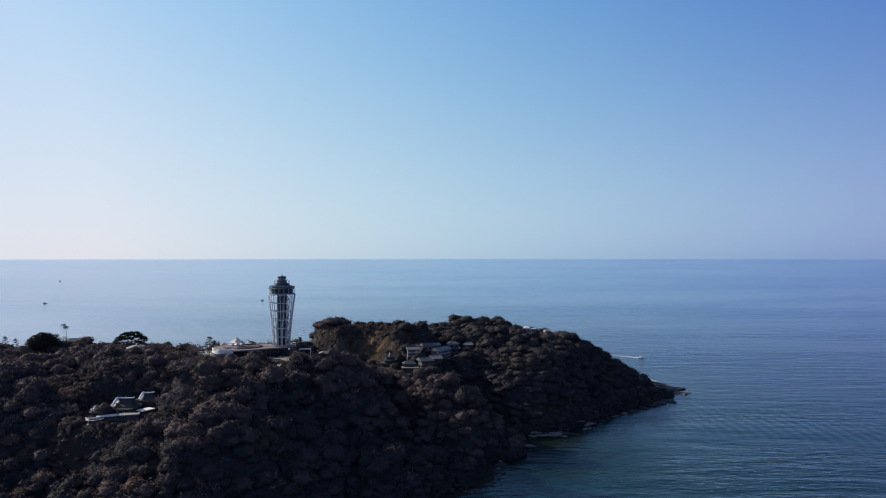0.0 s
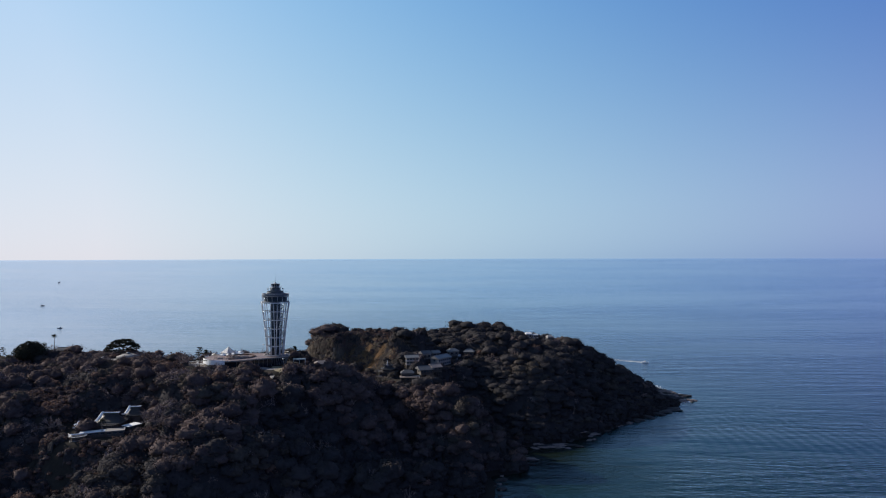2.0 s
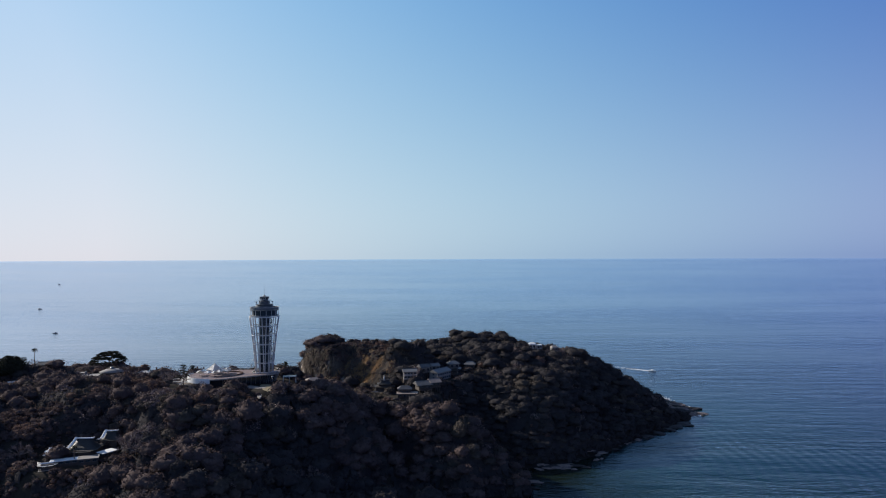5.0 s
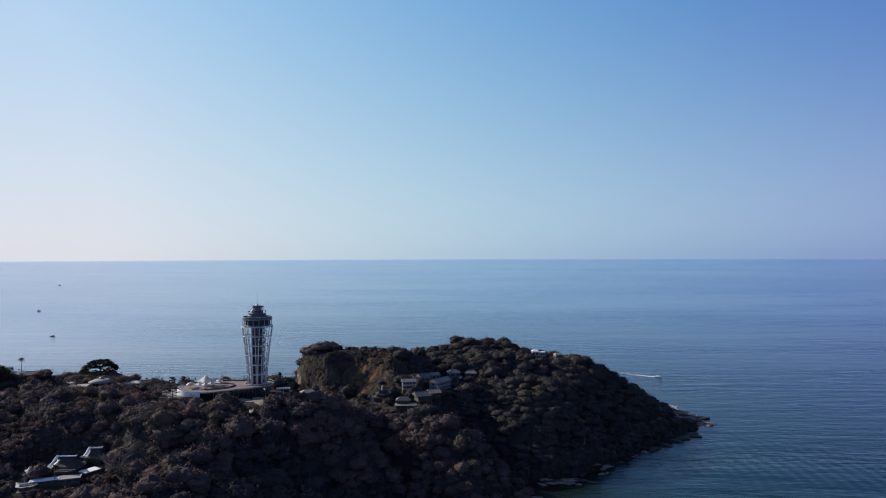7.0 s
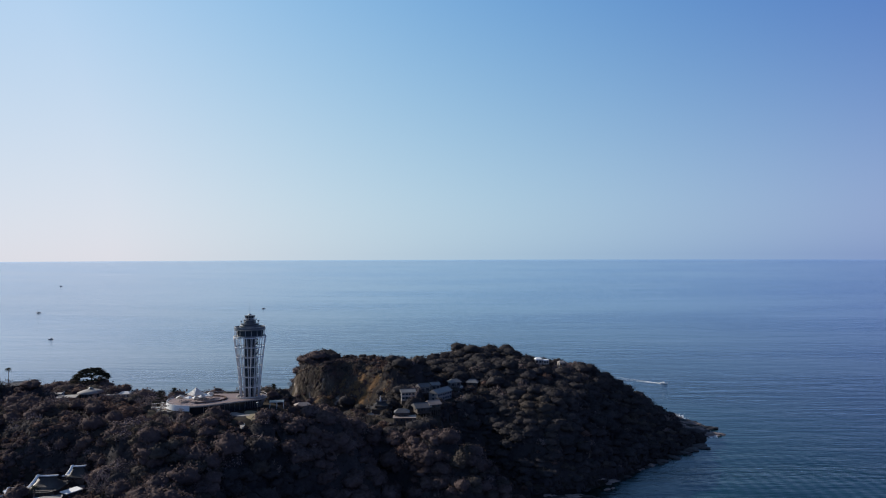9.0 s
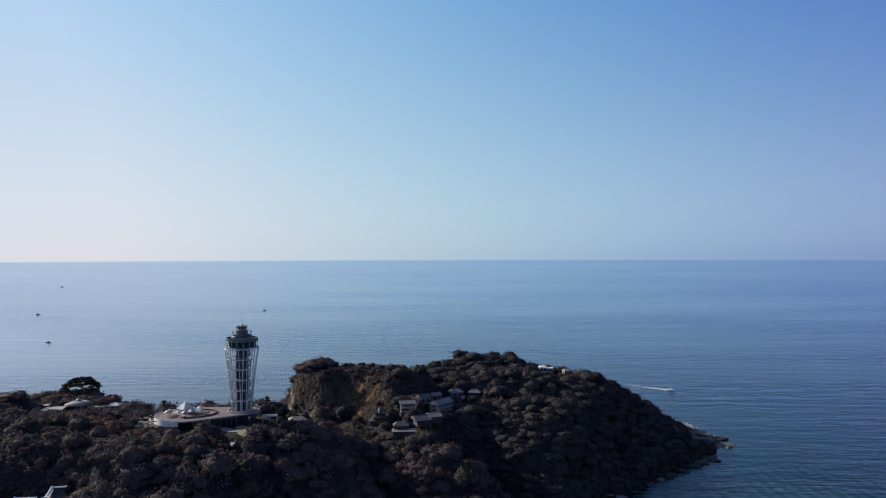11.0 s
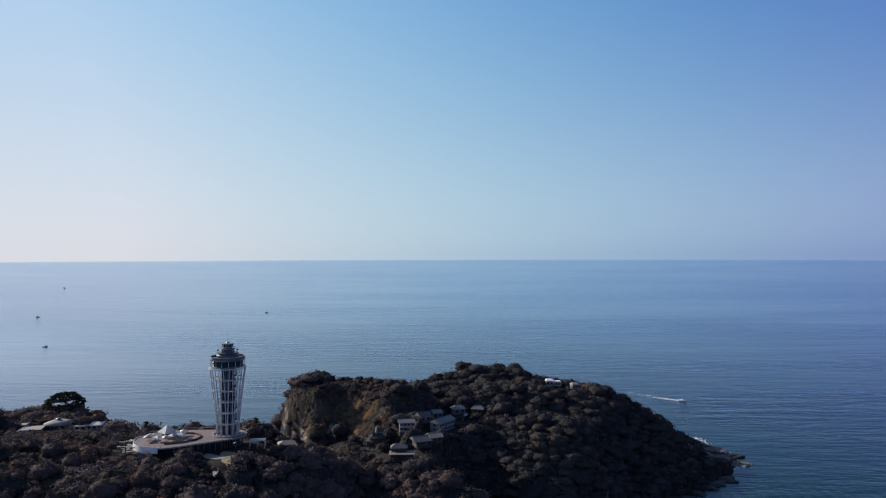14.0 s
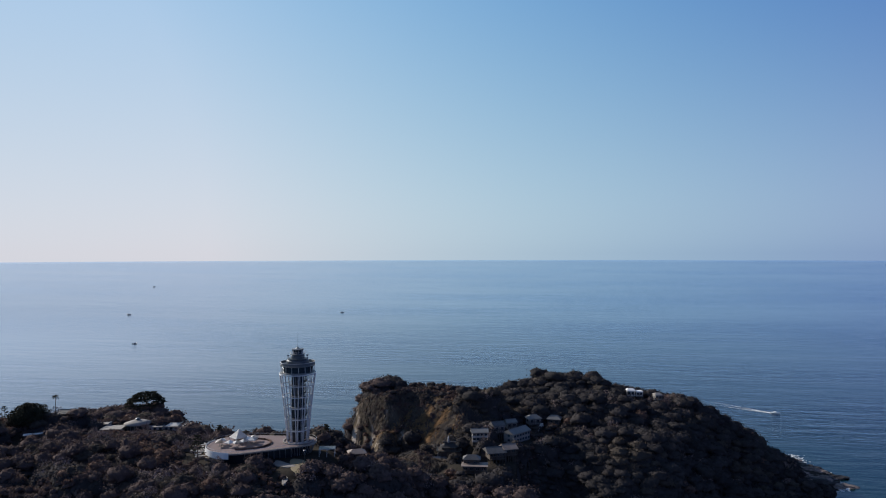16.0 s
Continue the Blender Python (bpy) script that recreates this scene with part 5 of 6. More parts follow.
# ---- houses ----
def roof_mesh(w, d, rise, eave, kind):
    bm = bmesh.new()
    a, b = w / 2 + eave, d / 2 + eave
    inset = a - 0.02 if kind == "pyramid" else (min(a * 0.55, b) if kind == "hip" else 0.0)
    low = [(-a, -b, 0), (a, -b, 0), (a, b, 0), (-a, b, 0)]
    top = [(-a + inset, 0, rise), (a - inset, 0, rise)]
    lo = [bm.verts.new(p) for p in low]
    tp = [bm.verts.new(p) for p in top]
    for f in ((lo[0], lo[1], tp[1], tp[0]), (lo[2], lo[3], tp[0], tp[1]), (lo[1], lo[2], tp[1]), (lo[3], lo[0], tp[0])):
        bm.faces.new(f)
    bm.faces.new(lo[::-1])
    bmesh.ops.recalc_face_normals(bm, faces=bm.faces)
    under = [bm.verts.new((x, y, -0.22)) for x, y, _ in low]
    for k in range(4):
        bm.faces.new((lo[k], under[k], under[(k + 1) % 4], lo[(k + 1) % 4]))
    bm.faces.new(under[::-1])
    return bm


def add_window(t, x, y, z, w, h, rz):
    """A framed window with its pane, on a wall that faces local -y turned by rz."""
    f = empty_part("window", t, pose(x, y, z, 0, 0, rz))
    bm = bmesh.new()
    add_box(bm, -w / 2 - 0.08, -0.07, -h / 2 - 0.08, w / 2 + 0.08, 0.05, -h / 2)
    add_box(bm, -w / 2 - 0.08, -0.07, h / 2, w / 2 + 0.08, 0.05, h / 2 + 0.08)
    add_box(bm, -w / 2 - 0.08, -0.07, -h / 2, -w / 2, 0.05, h / 2)
    add_box(bm, w / 2, -0.07, -h / 2, w / 2 + 0.08, 0.05, h / 2)
    add_box(bm, -0.04, -0.06, -h / 2, 0.04, 0.05, h / 2)
    part("window_frame", bm, M_GREY, f)
    box("pane", -w / 2, -0.03, -h / 2, w / 2, -0.01, h / 2, M_GLASS, f)


def empty_part(name, parent, m):
    ob = new(name)
    ob.parent = parent
    ob.matrix_local = m
    return ob


def house(name, x, y, z, w, d, h, rz, roof, rise, wall_mat, roof_mat, label, windows=3, storeys=1, eave=0.8, balcony=False, stilts=0.0, group="", category="house"):
    t = empty(name, x, y, z, rz, label, category, group)
    box("wall", -w / 2, -d / 2, -0.4, w / 2, d / 2, h, wall_mat, t)
    if not stilts:
        box("footing", -w / 2 - 0.1, -d / 2 - 0.1, -2.8, w / 2 + 0.1, d / 2 + 0.1, -0.38, M_WOOD, t)
    else:
        box("floor_frame", -w / 2 - 0.2, -d / 2 - 1.4, -0.62, w / 2 + 0.2, d / 2 + 0.1, -0.38, M_WOOD, t)
        for k in range(5):
            u = -w / 2 + 0.3 + (w - 0.6) * k / 4
            for v in (-d / 2 + 0.3, 0.0, d / 2 - 0.3):
                tube("pile", [(u, v, -stilts - 3.0), (u, v, -0.6)], 0.16, M_WOOD, t, 6)
    if roof == "flat":
        box("roof", -w / 2 - eave, -d / 2 - eave, h, w / 2 + eave, d / 2 + eave, h + 0.28, roof_mat, t, "", 0.05)
    else:
        ob = part("roof", roof_mesh(w, d, rise, eave, roof), roof_mat, t)
        ob.location = (0, 0, h + 0.2)
        if roof == "gable":
            tube("ridge_cap", [(-w / 2 - eave, 0, h + 0.22 + rise), (w / 2 + eave, 0, h + 0.22 + rise)], 0.16, roof_mat, t, 6)
            bm = bmesh.new()
            for sx in (-1, 1):
                v = [bm.verts.new(p) for p in ((sx * (w / 2 - 0.02), -d / 2, h), (sx * (w / 2 - 0.02), d / 2, h), (sx * (w / 2 - 0.02), 0, h + rise * 0.92))]
                bm.faces.new(v)
            bmesh.ops.solidify(bm, geom=list(bm.faces), thickness=0.2)
            part("gable_wall", bm, wall_mat, t)
    sh = h / storeys
    for s in range(storeys):
        zc = sh * (s + 0.55)
        for k in range(windows):
            u = -w / 2 + w * (k + 0.5) / windows
            add_window(t, u, -d / 2, zc, min(1.8, w / windows * 0.62), sh * 0.48, 0)
        add_window(t, -w / 2, 0, zc, 1.5, sh * 0.45, -90)
        add_window(t, w / 2, 0, zc, 1.5, sh * 0.45, 90)
    if balcony:
        for s in range(storeys):
            zz = sh * s
            box("balcony", -w / 2 - 0.3, -d / 2 - 1.5, zz - 0.15, w / 2 + 0.3, -d / 2, zz + 0.05, M_CONCRETE, t)
            box("parapet", -w / 2 - 0.3, -d / 2 - 1.55, zz + 0.05, w / 2 + 0.3, -d / 2 - 1.4, zz + 1.05, M_PLASTER if wall_mat in (M_PLASTER, M_AGED) else M_WOOD, t)
    if stilts:
        n = 6
        for k in range(n):
            u = -w / 2 + w * k / (n - 1)
            tube("stilt", [(u, -d / 2 - 1.3, -stilts - 2.0), (u, -d / 2 - 1.3, h * 0.9)], 0.14, M_WOOD, t, 6)
        for zz in (-0.1, 1.0, h * 0.5):
            box("stilt_rail", -w / 2 - 0.2, -d / 2 - 1.4, zz, w / 2 + 0.2, -d / 2 - 1.22, zz + 0.16, M_WOOD, t)
    return t


HG = "houses on the far slope"
house("inn", -23.2, 519, 46.4, 9.0, 7, 5.0, 12, "gable", 1.5, M_AGED, M_GREYROOF, "white two-storey inn with grey metal roof and balconies", 4, 2, 0.7, True, 0, HG)
house("tea_house", -13.0, 500.5, 42.8, 8.6, 8, 2.8, 22, "gable", 2.3, M_WOOD, M_TILE, "dark wooden tea house with tiled roof on tall stilts", 4, 1, 1.3, False, 5.8, HG)
house("tea_house_annex", -5.6, 504.5, 44.0, 6.4, 7, 2.6, 24, "gable", 2.0, M_WOOD, M_BROWNROOF, "wooden annex with a pale brown roof", 2, 1, 1.1, False, 4.6, HG)
house("restaurant", -1.5, 529, 44.2, 15.5, 7.5, 5.2, 53, "gable", 2.2, M_AGED, M_GREYROOF, "long weathered restaurant with a grey roof and many windows", 6, 2, 0.6, False, 0, HG)
house("cottage", -13.5, 531, 48.8, 7, 6, 3.6, 30, "gable", 2.0, M_AGED, M_TILE, "small weathered cottage with dark tiled roof", 2, 1, 0.6, False, 2.0, HG)
house("cottage", -6.0, 545, 47.8, 6, 5.5, 3.2, 25, "gable", 1.6, M_AGED, M_GREYROOF, "small cottage with a light grey roof", 2, 1, 0.6, False, 2.0, HG)
house("cottage", 8.0, 562, 46.6, 8, 6, 3.2, 22, "hip", 2.0, M_AGED, M_GREYROOF, "hip-roofed cottage among the trees", 2, 1, 0.8, False, 2.0, HG)
house("cottage", 21.5, 567, 45.0, 7.5, 6, 3.6, -8, "hip", 2.2, M_WOOD, M_GREYROOF, "wooden cottage with a light grey hip roof", 2, 1, 0.9, False, 2.0, HG)
house("shop", -22.5, 481, 40.6, 12.5, 6, 2.9, 4, "flat", 0, M_WOOD, M_BROWNROOF, "low wooden shop with a pale brown flat roof", 4, 1, 0.8, False, 3.0, HG)
house("tiled_house", -24.5, 485, 41.0, 8, 5, 4.6, 4, "hip", 2.0, M_WOOD, M_TILE, "small dark tiled house behind the shop", 2, 1, 0.8, False, 2.0, HG)
house("side_hall", -47.5, 503, 36.6, 5.5, 4, 1.8, 18, "gable", 1.6, M_WOOD, M_CONCRETE, "small side hall with a pale roof", 2, 1, 0.6, False, 2.0, HG)
house("white_villa", 78.0, 629, 52.2, 5.5, 5, 3.8, 0, "hip", 1.3, M_CANVAS, M_CANVAS, "small white villa on the wooded crest", 2, 1, 0.5, False, 3.4, "crest villas")
house("white_villa", 84.0, 630, 52.0, 4.5, 4, 3.2, 10, "flat", 0, M_CANVAS, M_CANVAS, "small flat-roofed white villa on the crest", 2, 1, 0.3, False, 3.4, "crest villas")
house("white_villa", 97.0, 629, float(ground_height(97, 629)) + 4.0, 5.0, 4.5, 3.4, 15, "hip", 1.2, M_PLASTER, M_CONCRETE, "pale villa half hidden by bare trees", 2, 1, 0.4, False, 4.4, "crest villas")
house("garden_hut", -77, 444, 56.3, 7.2, 5.5, 2.6, 22, "hip", 1.5, M_WOOD, M_BROWNROOF, "garden hut with a pale brown hip roof among trees", 2, 1, 0.9, False, 0, "", "hut")
house("lodge", -275, 472.5, float(ground_height(-275, 472.5)) + 0.8, 9, 3.6, 2.4, 38, "flat", 0, M_WOOD, M_CANVAS, "open garden lodge under a flat white canopy roof", 2, 1, 0.4, False, 0, "garden lodges")
patch("garden_paving", -263, 457, float(ground_height(-263, 457)) + 0.5, 8.5, 3.6, 25, M_PALESTONE, "pale uneven paving in a garden clearing", "paving", 11)
patch("garden_paving", -254, 436, float(ground_height(-254, 436)) + 0.4, 4.0, 1.6, 50, M_PALESTONE, "pale uneven paving in a garden clearing", "paving", 12)
house("kiosk", -302, 492, 53.0, 4, 3.5, 3.0, 5, "gable", 1.2, M_PLASTER, M_PLASTER, "small white kiosk with a pitched roof", 1, 1, 0.4, False, 0, "", "kiosk")
house("restaurant_hall", -268, 493.5, 57.2, 9, 6.5, 3.6, 15, "gable", 1.8, M_WOOD, M_TILE, "dark wooden hall with a tiled roof on the cliff top", 4, 1, 0.8, True, 0)
house("green_roofed_hall", -352, 545, float(ground_height(-352, 545)) + 1.5, 16, 9, 5.0, 10, "gable", 2.4, M_PLASTER, M_GREYROOF, "large hall with a grey-green gable roof", 5, 1, 0.8, False, 0)

# white stair wall beside the far cottages
t = empty("stair_wall", 12, 551, 45, 60, "white plastered garden stair wall beside a cottage", "wall")
for k in range(7):
    box("step", -3.5 + k, -0.8, -2.0, -2.5 + k, 0.8, 0.4 + 0.5 * k, M_PLASTER, t)


def curved_roof(w, d, rise, sweep=0.9):
    """A hipped shrine roof whose slopes sag and whose corners turn up."""
    bm = bmesh.new()
    n = 12
    rows = []
    for j in range(n + 1):
        v = -1 + 2 * j / n
        row = []
        for i in range(n + 1):
            u = -1 + 2 * i / n
            e = min(1.0, max(abs(v), max(0.0, abs(u) - 0.52) / 0.48))
            z = rise * (1 - e) ** 2.0 + sweep * (abs(u) * abs(v)) ** 4
            row.append(bm.verts.new((u * w / 2, v * d / 2, z)))
        rows.append(row)
    for p, q in zip(rows, rows[1:]):
        for k in range(n):
            bm.faces.new((p[k], p[k + 1], q[k + 1], q[k]))
    bmesh.ops.solidify(bm, geom=list(bm.faces), thickness=-0.3)
    bmesh.ops.recalc_face_normals(bm, faces=bm.faces)
    return bm


def shrine_hall(name, x, y, z, w, d, h, rise, rz, label, roof_mat=None, tiers=1, group="", spire=False, white=False):
    roof_mat = roof_mat or M_COPPER
    t = empty(name, x, y, z, rz, label, "shrine", group)
    box("wall", -w / 2 + 1.3, -d / 2 + 1.3, -0.3, w / 2 - 1.3, d / 2 - 1.3, h + 0.4, M_WOOD, t)
    box("plinth", -w / 2 + 0.5, -d / 2 + 0.5, -2.6, w / 2 - 0.5, d / 2 - 0.5, -0.28, M_CONCRETE, t)
    n = max(3, int(w / 2.5))
    for k in range(n):
        u = -w / 2 + 1.0 + (w - 2.0) * k / (n - 1)
        tube("pillar", [(u, -d / 2 + 1.0, -0.3), (u, -d / 2 + 1.0, h + 0.2)], 0.16, M_WOOD, t, 8)
    for s in range(tiers):
        k = 1 - 0.28 * s
        ob = part("roof", curved_roof(w * k, d * k, rise if s == tiers - 1 else rise * 0.45, 0.9 * k), roof_mat, t, "", True)
        ob.location = (0, 0, h + s * (rise * 0.45 + 0.9))
        if s:
            box("upper_wall", -w * k / 2 + 1.4, -d * k / 2 + 1.4, h, w * k / 2 - 1.4, d * k / 2 - 1.4, h + s * (rise * 0.45 + 0.9) + 0.3, M_WOOD, t)
    top = h + (tiers - 1) * (rise * 0.45 + 0.9) + rise
    ridge = w * (1 - 0.28 * (tiers - 1)) * 0.3
    pts = [(-ridge - 0.5, 0, top + 0.65), (-ridge, 0, top + 0.22), (0, 0, top + 0.12), (ridge, 0, top + 0.22), (ridge + 0.5, 0, top + 0.65)]
    # a white ridge beam carries the sun on the roof in its colour
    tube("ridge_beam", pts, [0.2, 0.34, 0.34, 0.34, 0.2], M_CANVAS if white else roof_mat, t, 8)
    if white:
        # broad white strips sweep up to the ridge, standing in for the sunlit slope
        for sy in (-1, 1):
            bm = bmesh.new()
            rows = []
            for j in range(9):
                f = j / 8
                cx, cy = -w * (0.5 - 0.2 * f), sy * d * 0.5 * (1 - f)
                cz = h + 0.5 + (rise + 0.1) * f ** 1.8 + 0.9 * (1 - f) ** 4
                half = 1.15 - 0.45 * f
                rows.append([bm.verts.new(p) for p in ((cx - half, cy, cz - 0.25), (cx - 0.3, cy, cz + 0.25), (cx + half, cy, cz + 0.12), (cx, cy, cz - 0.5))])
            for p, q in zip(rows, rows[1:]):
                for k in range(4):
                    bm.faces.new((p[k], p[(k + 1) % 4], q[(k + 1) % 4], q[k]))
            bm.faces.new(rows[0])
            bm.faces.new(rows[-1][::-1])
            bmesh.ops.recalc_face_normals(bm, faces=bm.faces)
            part("verge", bm, M_CANVAS, t, "broad white strip painted for the sunlit roof slope")
    if spire:
        tube("spire", [(-0.5, 0, top - 0.3), (-0.5, 0, top + 1.6), (-0.5, 0, top + 3.8)], [0.75, 0.5, 0.16], M_PALESTONE, t, 8, "pale upright spire")
    return t


for k, (x, y, rx, ry, rz) in enumerate(((-174.0, 345.0, 5.2, 3.6, 40), (-164.0, 350.5, 8.5, 3.2, 30), (-157.5, 356.5, 4.4, 4.4, 60))):
    patch("courtyard", x, y, 39.1 + 0.02 * k, rx, ry, rz, M_PALESTONE, "pale stone-paved shrine courtyard in a clearing", "courtyard", 3 + k, 5.0)
SG = "shrine halls"
shrine_hall("shrine_hall", -167.8, 356.5, 39.6, 13.5, 15, 3.6, 4.6, 4, "large shrine hall with a dark swept roof and sunlit edges painted white", M_TILE, group=SG, white=True)
shrine_hall("shrine_hall", -177.6, 350.2, 39.4, 8.5, 7.0, 2.6, 2.8, 24, "shrine side hall with a dark swept roof and sunlit edges painted white", M_TILE, group=SG, white=True)
shrine_hall("shrine_hall", -174.8, 338.5, 39.4, 8.0, 6.4, 1.7, 0.5, 30, "low shrine gatehouse with a white roof", M_CANVAS, group=SG)
shrine_hall("shrine_hall", -161.0, 368.5, 41.0, 9.0, 9.0, 3.4, 3.8, 8, "rear shrine hall with a dark swept roof and sunlit edges painted white", M_TILE, group=SG, white=True)
house("shrine_gallery", -170.0, 343.6, 40.0, 11.0, 3.6, 1.6, 24, "flat", 0, M_WOOD, M_CANVAS, "long low shrine gallery with a white roof", 4, 1, 0.4, False, 0, SG, "shrine")
house("shrine_office", -160.6, 346.4, 40.0, 8.0, 5.0, 1.8, 22, "flat", 0, M_WOOD, M_CONCRETE, "low shrine office with a flat grey roof", 3, 1, 0.4, False, 0, SG, "shrine")
house("shrine_gallery", -156.2, 354.6, 40.4, 7.0, 4.6, 1.8, 62, "flat", 0, M_WOOD, M_CANVAS, "short shrine gallery with a white roof", 3, 1, 0.4, False, 0, SG, "shrine")
shrine_hall("prayer_hall", -40.2, 511.8, 39.2, 15.0, 10, 2.8, 2.3, 6, "two-tiered wooden prayer hall with dark swept roofs and spire", M_TILE, 2, "", True)


# ---- round garden restaurant ----
def build_round_house(x, y, z):
    t = empty("round_restaurant", x, y, z, 14, "round pavilion with a shallow beige disc roof and white wings", "pavilion")
    lathe("glass_wall", [(6.0, -0.5), (6.0, 3.4)], M_GLASS, t, 32, "dark curved glass wall")
    for k in range(16):
        a = 2 * math.pi * k / 16
        tube("post", [(6.1 * math.cos(a), 6.1 * math.sin(a), -0.5), (6.1 * math.cos(a), 6.1 * math.sin(a), 3.4)], 0.12, M_GREY, t, 6)
    lathe("disc_roof", [(0, 3.3), (7.6, 3.4), (7.8, 3.65), (4.5, 4.9), (1.4, 5.6), (0, 5.6)], M_CONCRETE, t, 40, "shallow beige disc roof", True)
    lathe("roof_cap", [(1.3, 5.5), (1.3, 6.1), (0.7, 6.6), (0, 6.6)], M_DARKSTEEL, t, 16)
    for x0, x1, y0, y1, h in ((-19.0, -6.6, -6.5, 2.5, 1.7), (6.6, 15.6, -4.5, 4.5, 1.9), (16.0, 24.4, -4.5, 4.5, 1.9), (24.8, 32.0, -4.0, 4.0, 1.7), (-25.0, -17.5, 3.0, 7.0, 2.6)):
        w = box("wing", x0, y0, -0.8, x1, y1, h, M_PLASTER, t, "low white wing")
        box("wing_roof", x0 - 0.2, y0 - 0.5, h, x1 - 0.05, y1 + 0.4, h + 0.25, M_CONCRETE, w)
        box("parapet", x1 - 0.04, y0 - 0.5, h - 0.1, x1 + 0.24, y1 + 0.4, h + 0.75, M_GREY, w)
        n = int((x1 - x0) / 2.6)
        for k in range(n):
            u = x0 + (x1 - x0) * (k + 0.5) / n
            box("pane", u - 0.8, y0 - 0.03, 0.3, u + 0.8, y0 + 0.05, h - 0.35, M_GLASS, w)
    ob = part("skylight_roof", roof_mesh(6.4, 6.4, 1.0, 0.2, "hip"), M_PALESTONE, t)
    ob.location = (20.2, 0, 2.2)


build_round_house(-223.3, 493.0, 52.6)

# white radome on the far crest
t = empty("radome", -19.3, 573, 54.6, 0, "small white radome on a slim mast above trees", "radome")
tube("mast", [(0, 0, -1), (0, 0, 6.9)], 0.1, M_GREY, t, 6)
lathe("dome", [(0, 6.8), (0.4, 6.9), (0.6, 7.25), (0.5, 7.6), (0.25, 7.8), (0, 7.85)], M_STEEL, t, 16, "", True)


# ---- single trees ----
def arrays_part(name, shape, mat, parent):
    v, q, tr = shape
    ob = array_mesh(name, v, q, tr, mat, parent)
    return ob


def umbrella_pine(x, y, z, radius, high, label):
    t = empty("umbrella_pine", x, y, z, 0, label, "pine tree")
    r = random.Random(int(x))
    tube("trunk", [(0, 0, -0.5), (0.3, 0.2, high * 0.3), (0.1, 0.5, high * 0.55)], [0.6, 0.45, 0.35], M_BARK, t, 8)
    for k in range(11):
        a = 2 * math.pi * k / 11 + r.uniform(-0.2, 0.2)
        s = r.uniform(0.55, 0.92) * radius
        tip = (s * math.cos(a), s * math.sin(a), high * r.uniform(0.74, 0.86))
        knee = (tip[0] * 0.5, tip[1] * 0.5, high * 0.66)
        tube("limb", [(0.1, 0.4, high * r.uniform(0.35, 0.55)), knee, tip], [0.24, 0.17, 0.07], M_BARK, t, 6)
    clumps = 150
    verts, quads, tris, at = [], [], [], 0
    for k in range(clumps):
        q = math.sqrt((k + 0.5) / clumps)
        a = 2.4 * k
        cx, cy = radius * 0.92 * q * math.cos(a), radius * 0.92 * q * math.sin(a)
        cz = high * (0.97 - 0.46 * q * q * q) - 1.0 + r.uniform(-3.2, 0.5) * (1 - 0.5 * q)
        v, f, g = tuft_shape(r.uniform(2.0, 2.9), 0, 4, 34, 0.66, 0.6, 0.5)
        verts.append(v * np.array([1, 1, 0.62]) + np.array([cx, cy, cz]))
        quads.append(f + at)
        tris.append(g + at)
        at += len(v)
    arrays_part("crown", (np.concatenate(verts), np.concatenate(quads), np.concatenate(tris)), M_PINE, t)


umbrella_pine(-257.5, 556, 46.0, 13.5, 15.6, "broad dark umbrella pine with bare forked limbs")
t = empty("domed_tree", -287, 484, float(ground_height(-287, 484)) - 3.2, 0, "large dense dome-shaped dark tree above the woods", "tree")
arrays_part("crown", crown_shape(10.0, 9.5, 40, 12, 24, 5200, 0.85, 0.8), M_PINE, t)
tube("trunk", [(0, 0, -0.5), (0.2, 0, 4), (0, 0.2, 8)], [0.6, 0.5, 0.35], M_BARK, t, 8)


def tall_pine(x, y, z, high, label):
    t = empty("pine_tree", x, y, z, 0, label, "pine tree", "skyline pines")
    tube("trunk", [(0, 0, -0.5), (0.2, 0, high * 0.5), (0, 0.1, high * 0.95)], [0.28, 0.2, 0.06], M_BARK, t, 7)
    verts, quads, tris, at = [], [], [], 0
    r = random.Random(int(x * 3))
    for k in range(16):
        h = high * (0.45 + 0.54 * k / 15)
        a = 2.4 * k
        s = (1.15 - k / 15) * high * 0.2
        v, f, g = tuft_shape(r.uniform(1.2, 1.8), 0, 4, 30, 0.5, 0.55, 0.45)
        verts.append(v * np.array([1, 1, 0.55]) + np.array([s * math.cos(a), s * math.sin(a), h]))
        quads.append(f + at)
        tris.append(g + at)
        at += len(v)
    arrays_part("crown", (np.concatenate(verts), np.concatenate(quads), np.concatenate(tris)), M_PINE, t)


for x, y, high in ((-143, 412, 14.5), (-325, 500, 15), (-317, 500, 13.5), (-98, 462, 9), (-140, 470, 9.5), (-157, 462, 10)):
    tall_pine(x, y, float(ground_height(x, y)), high, "slender dark pine standing above the woods")


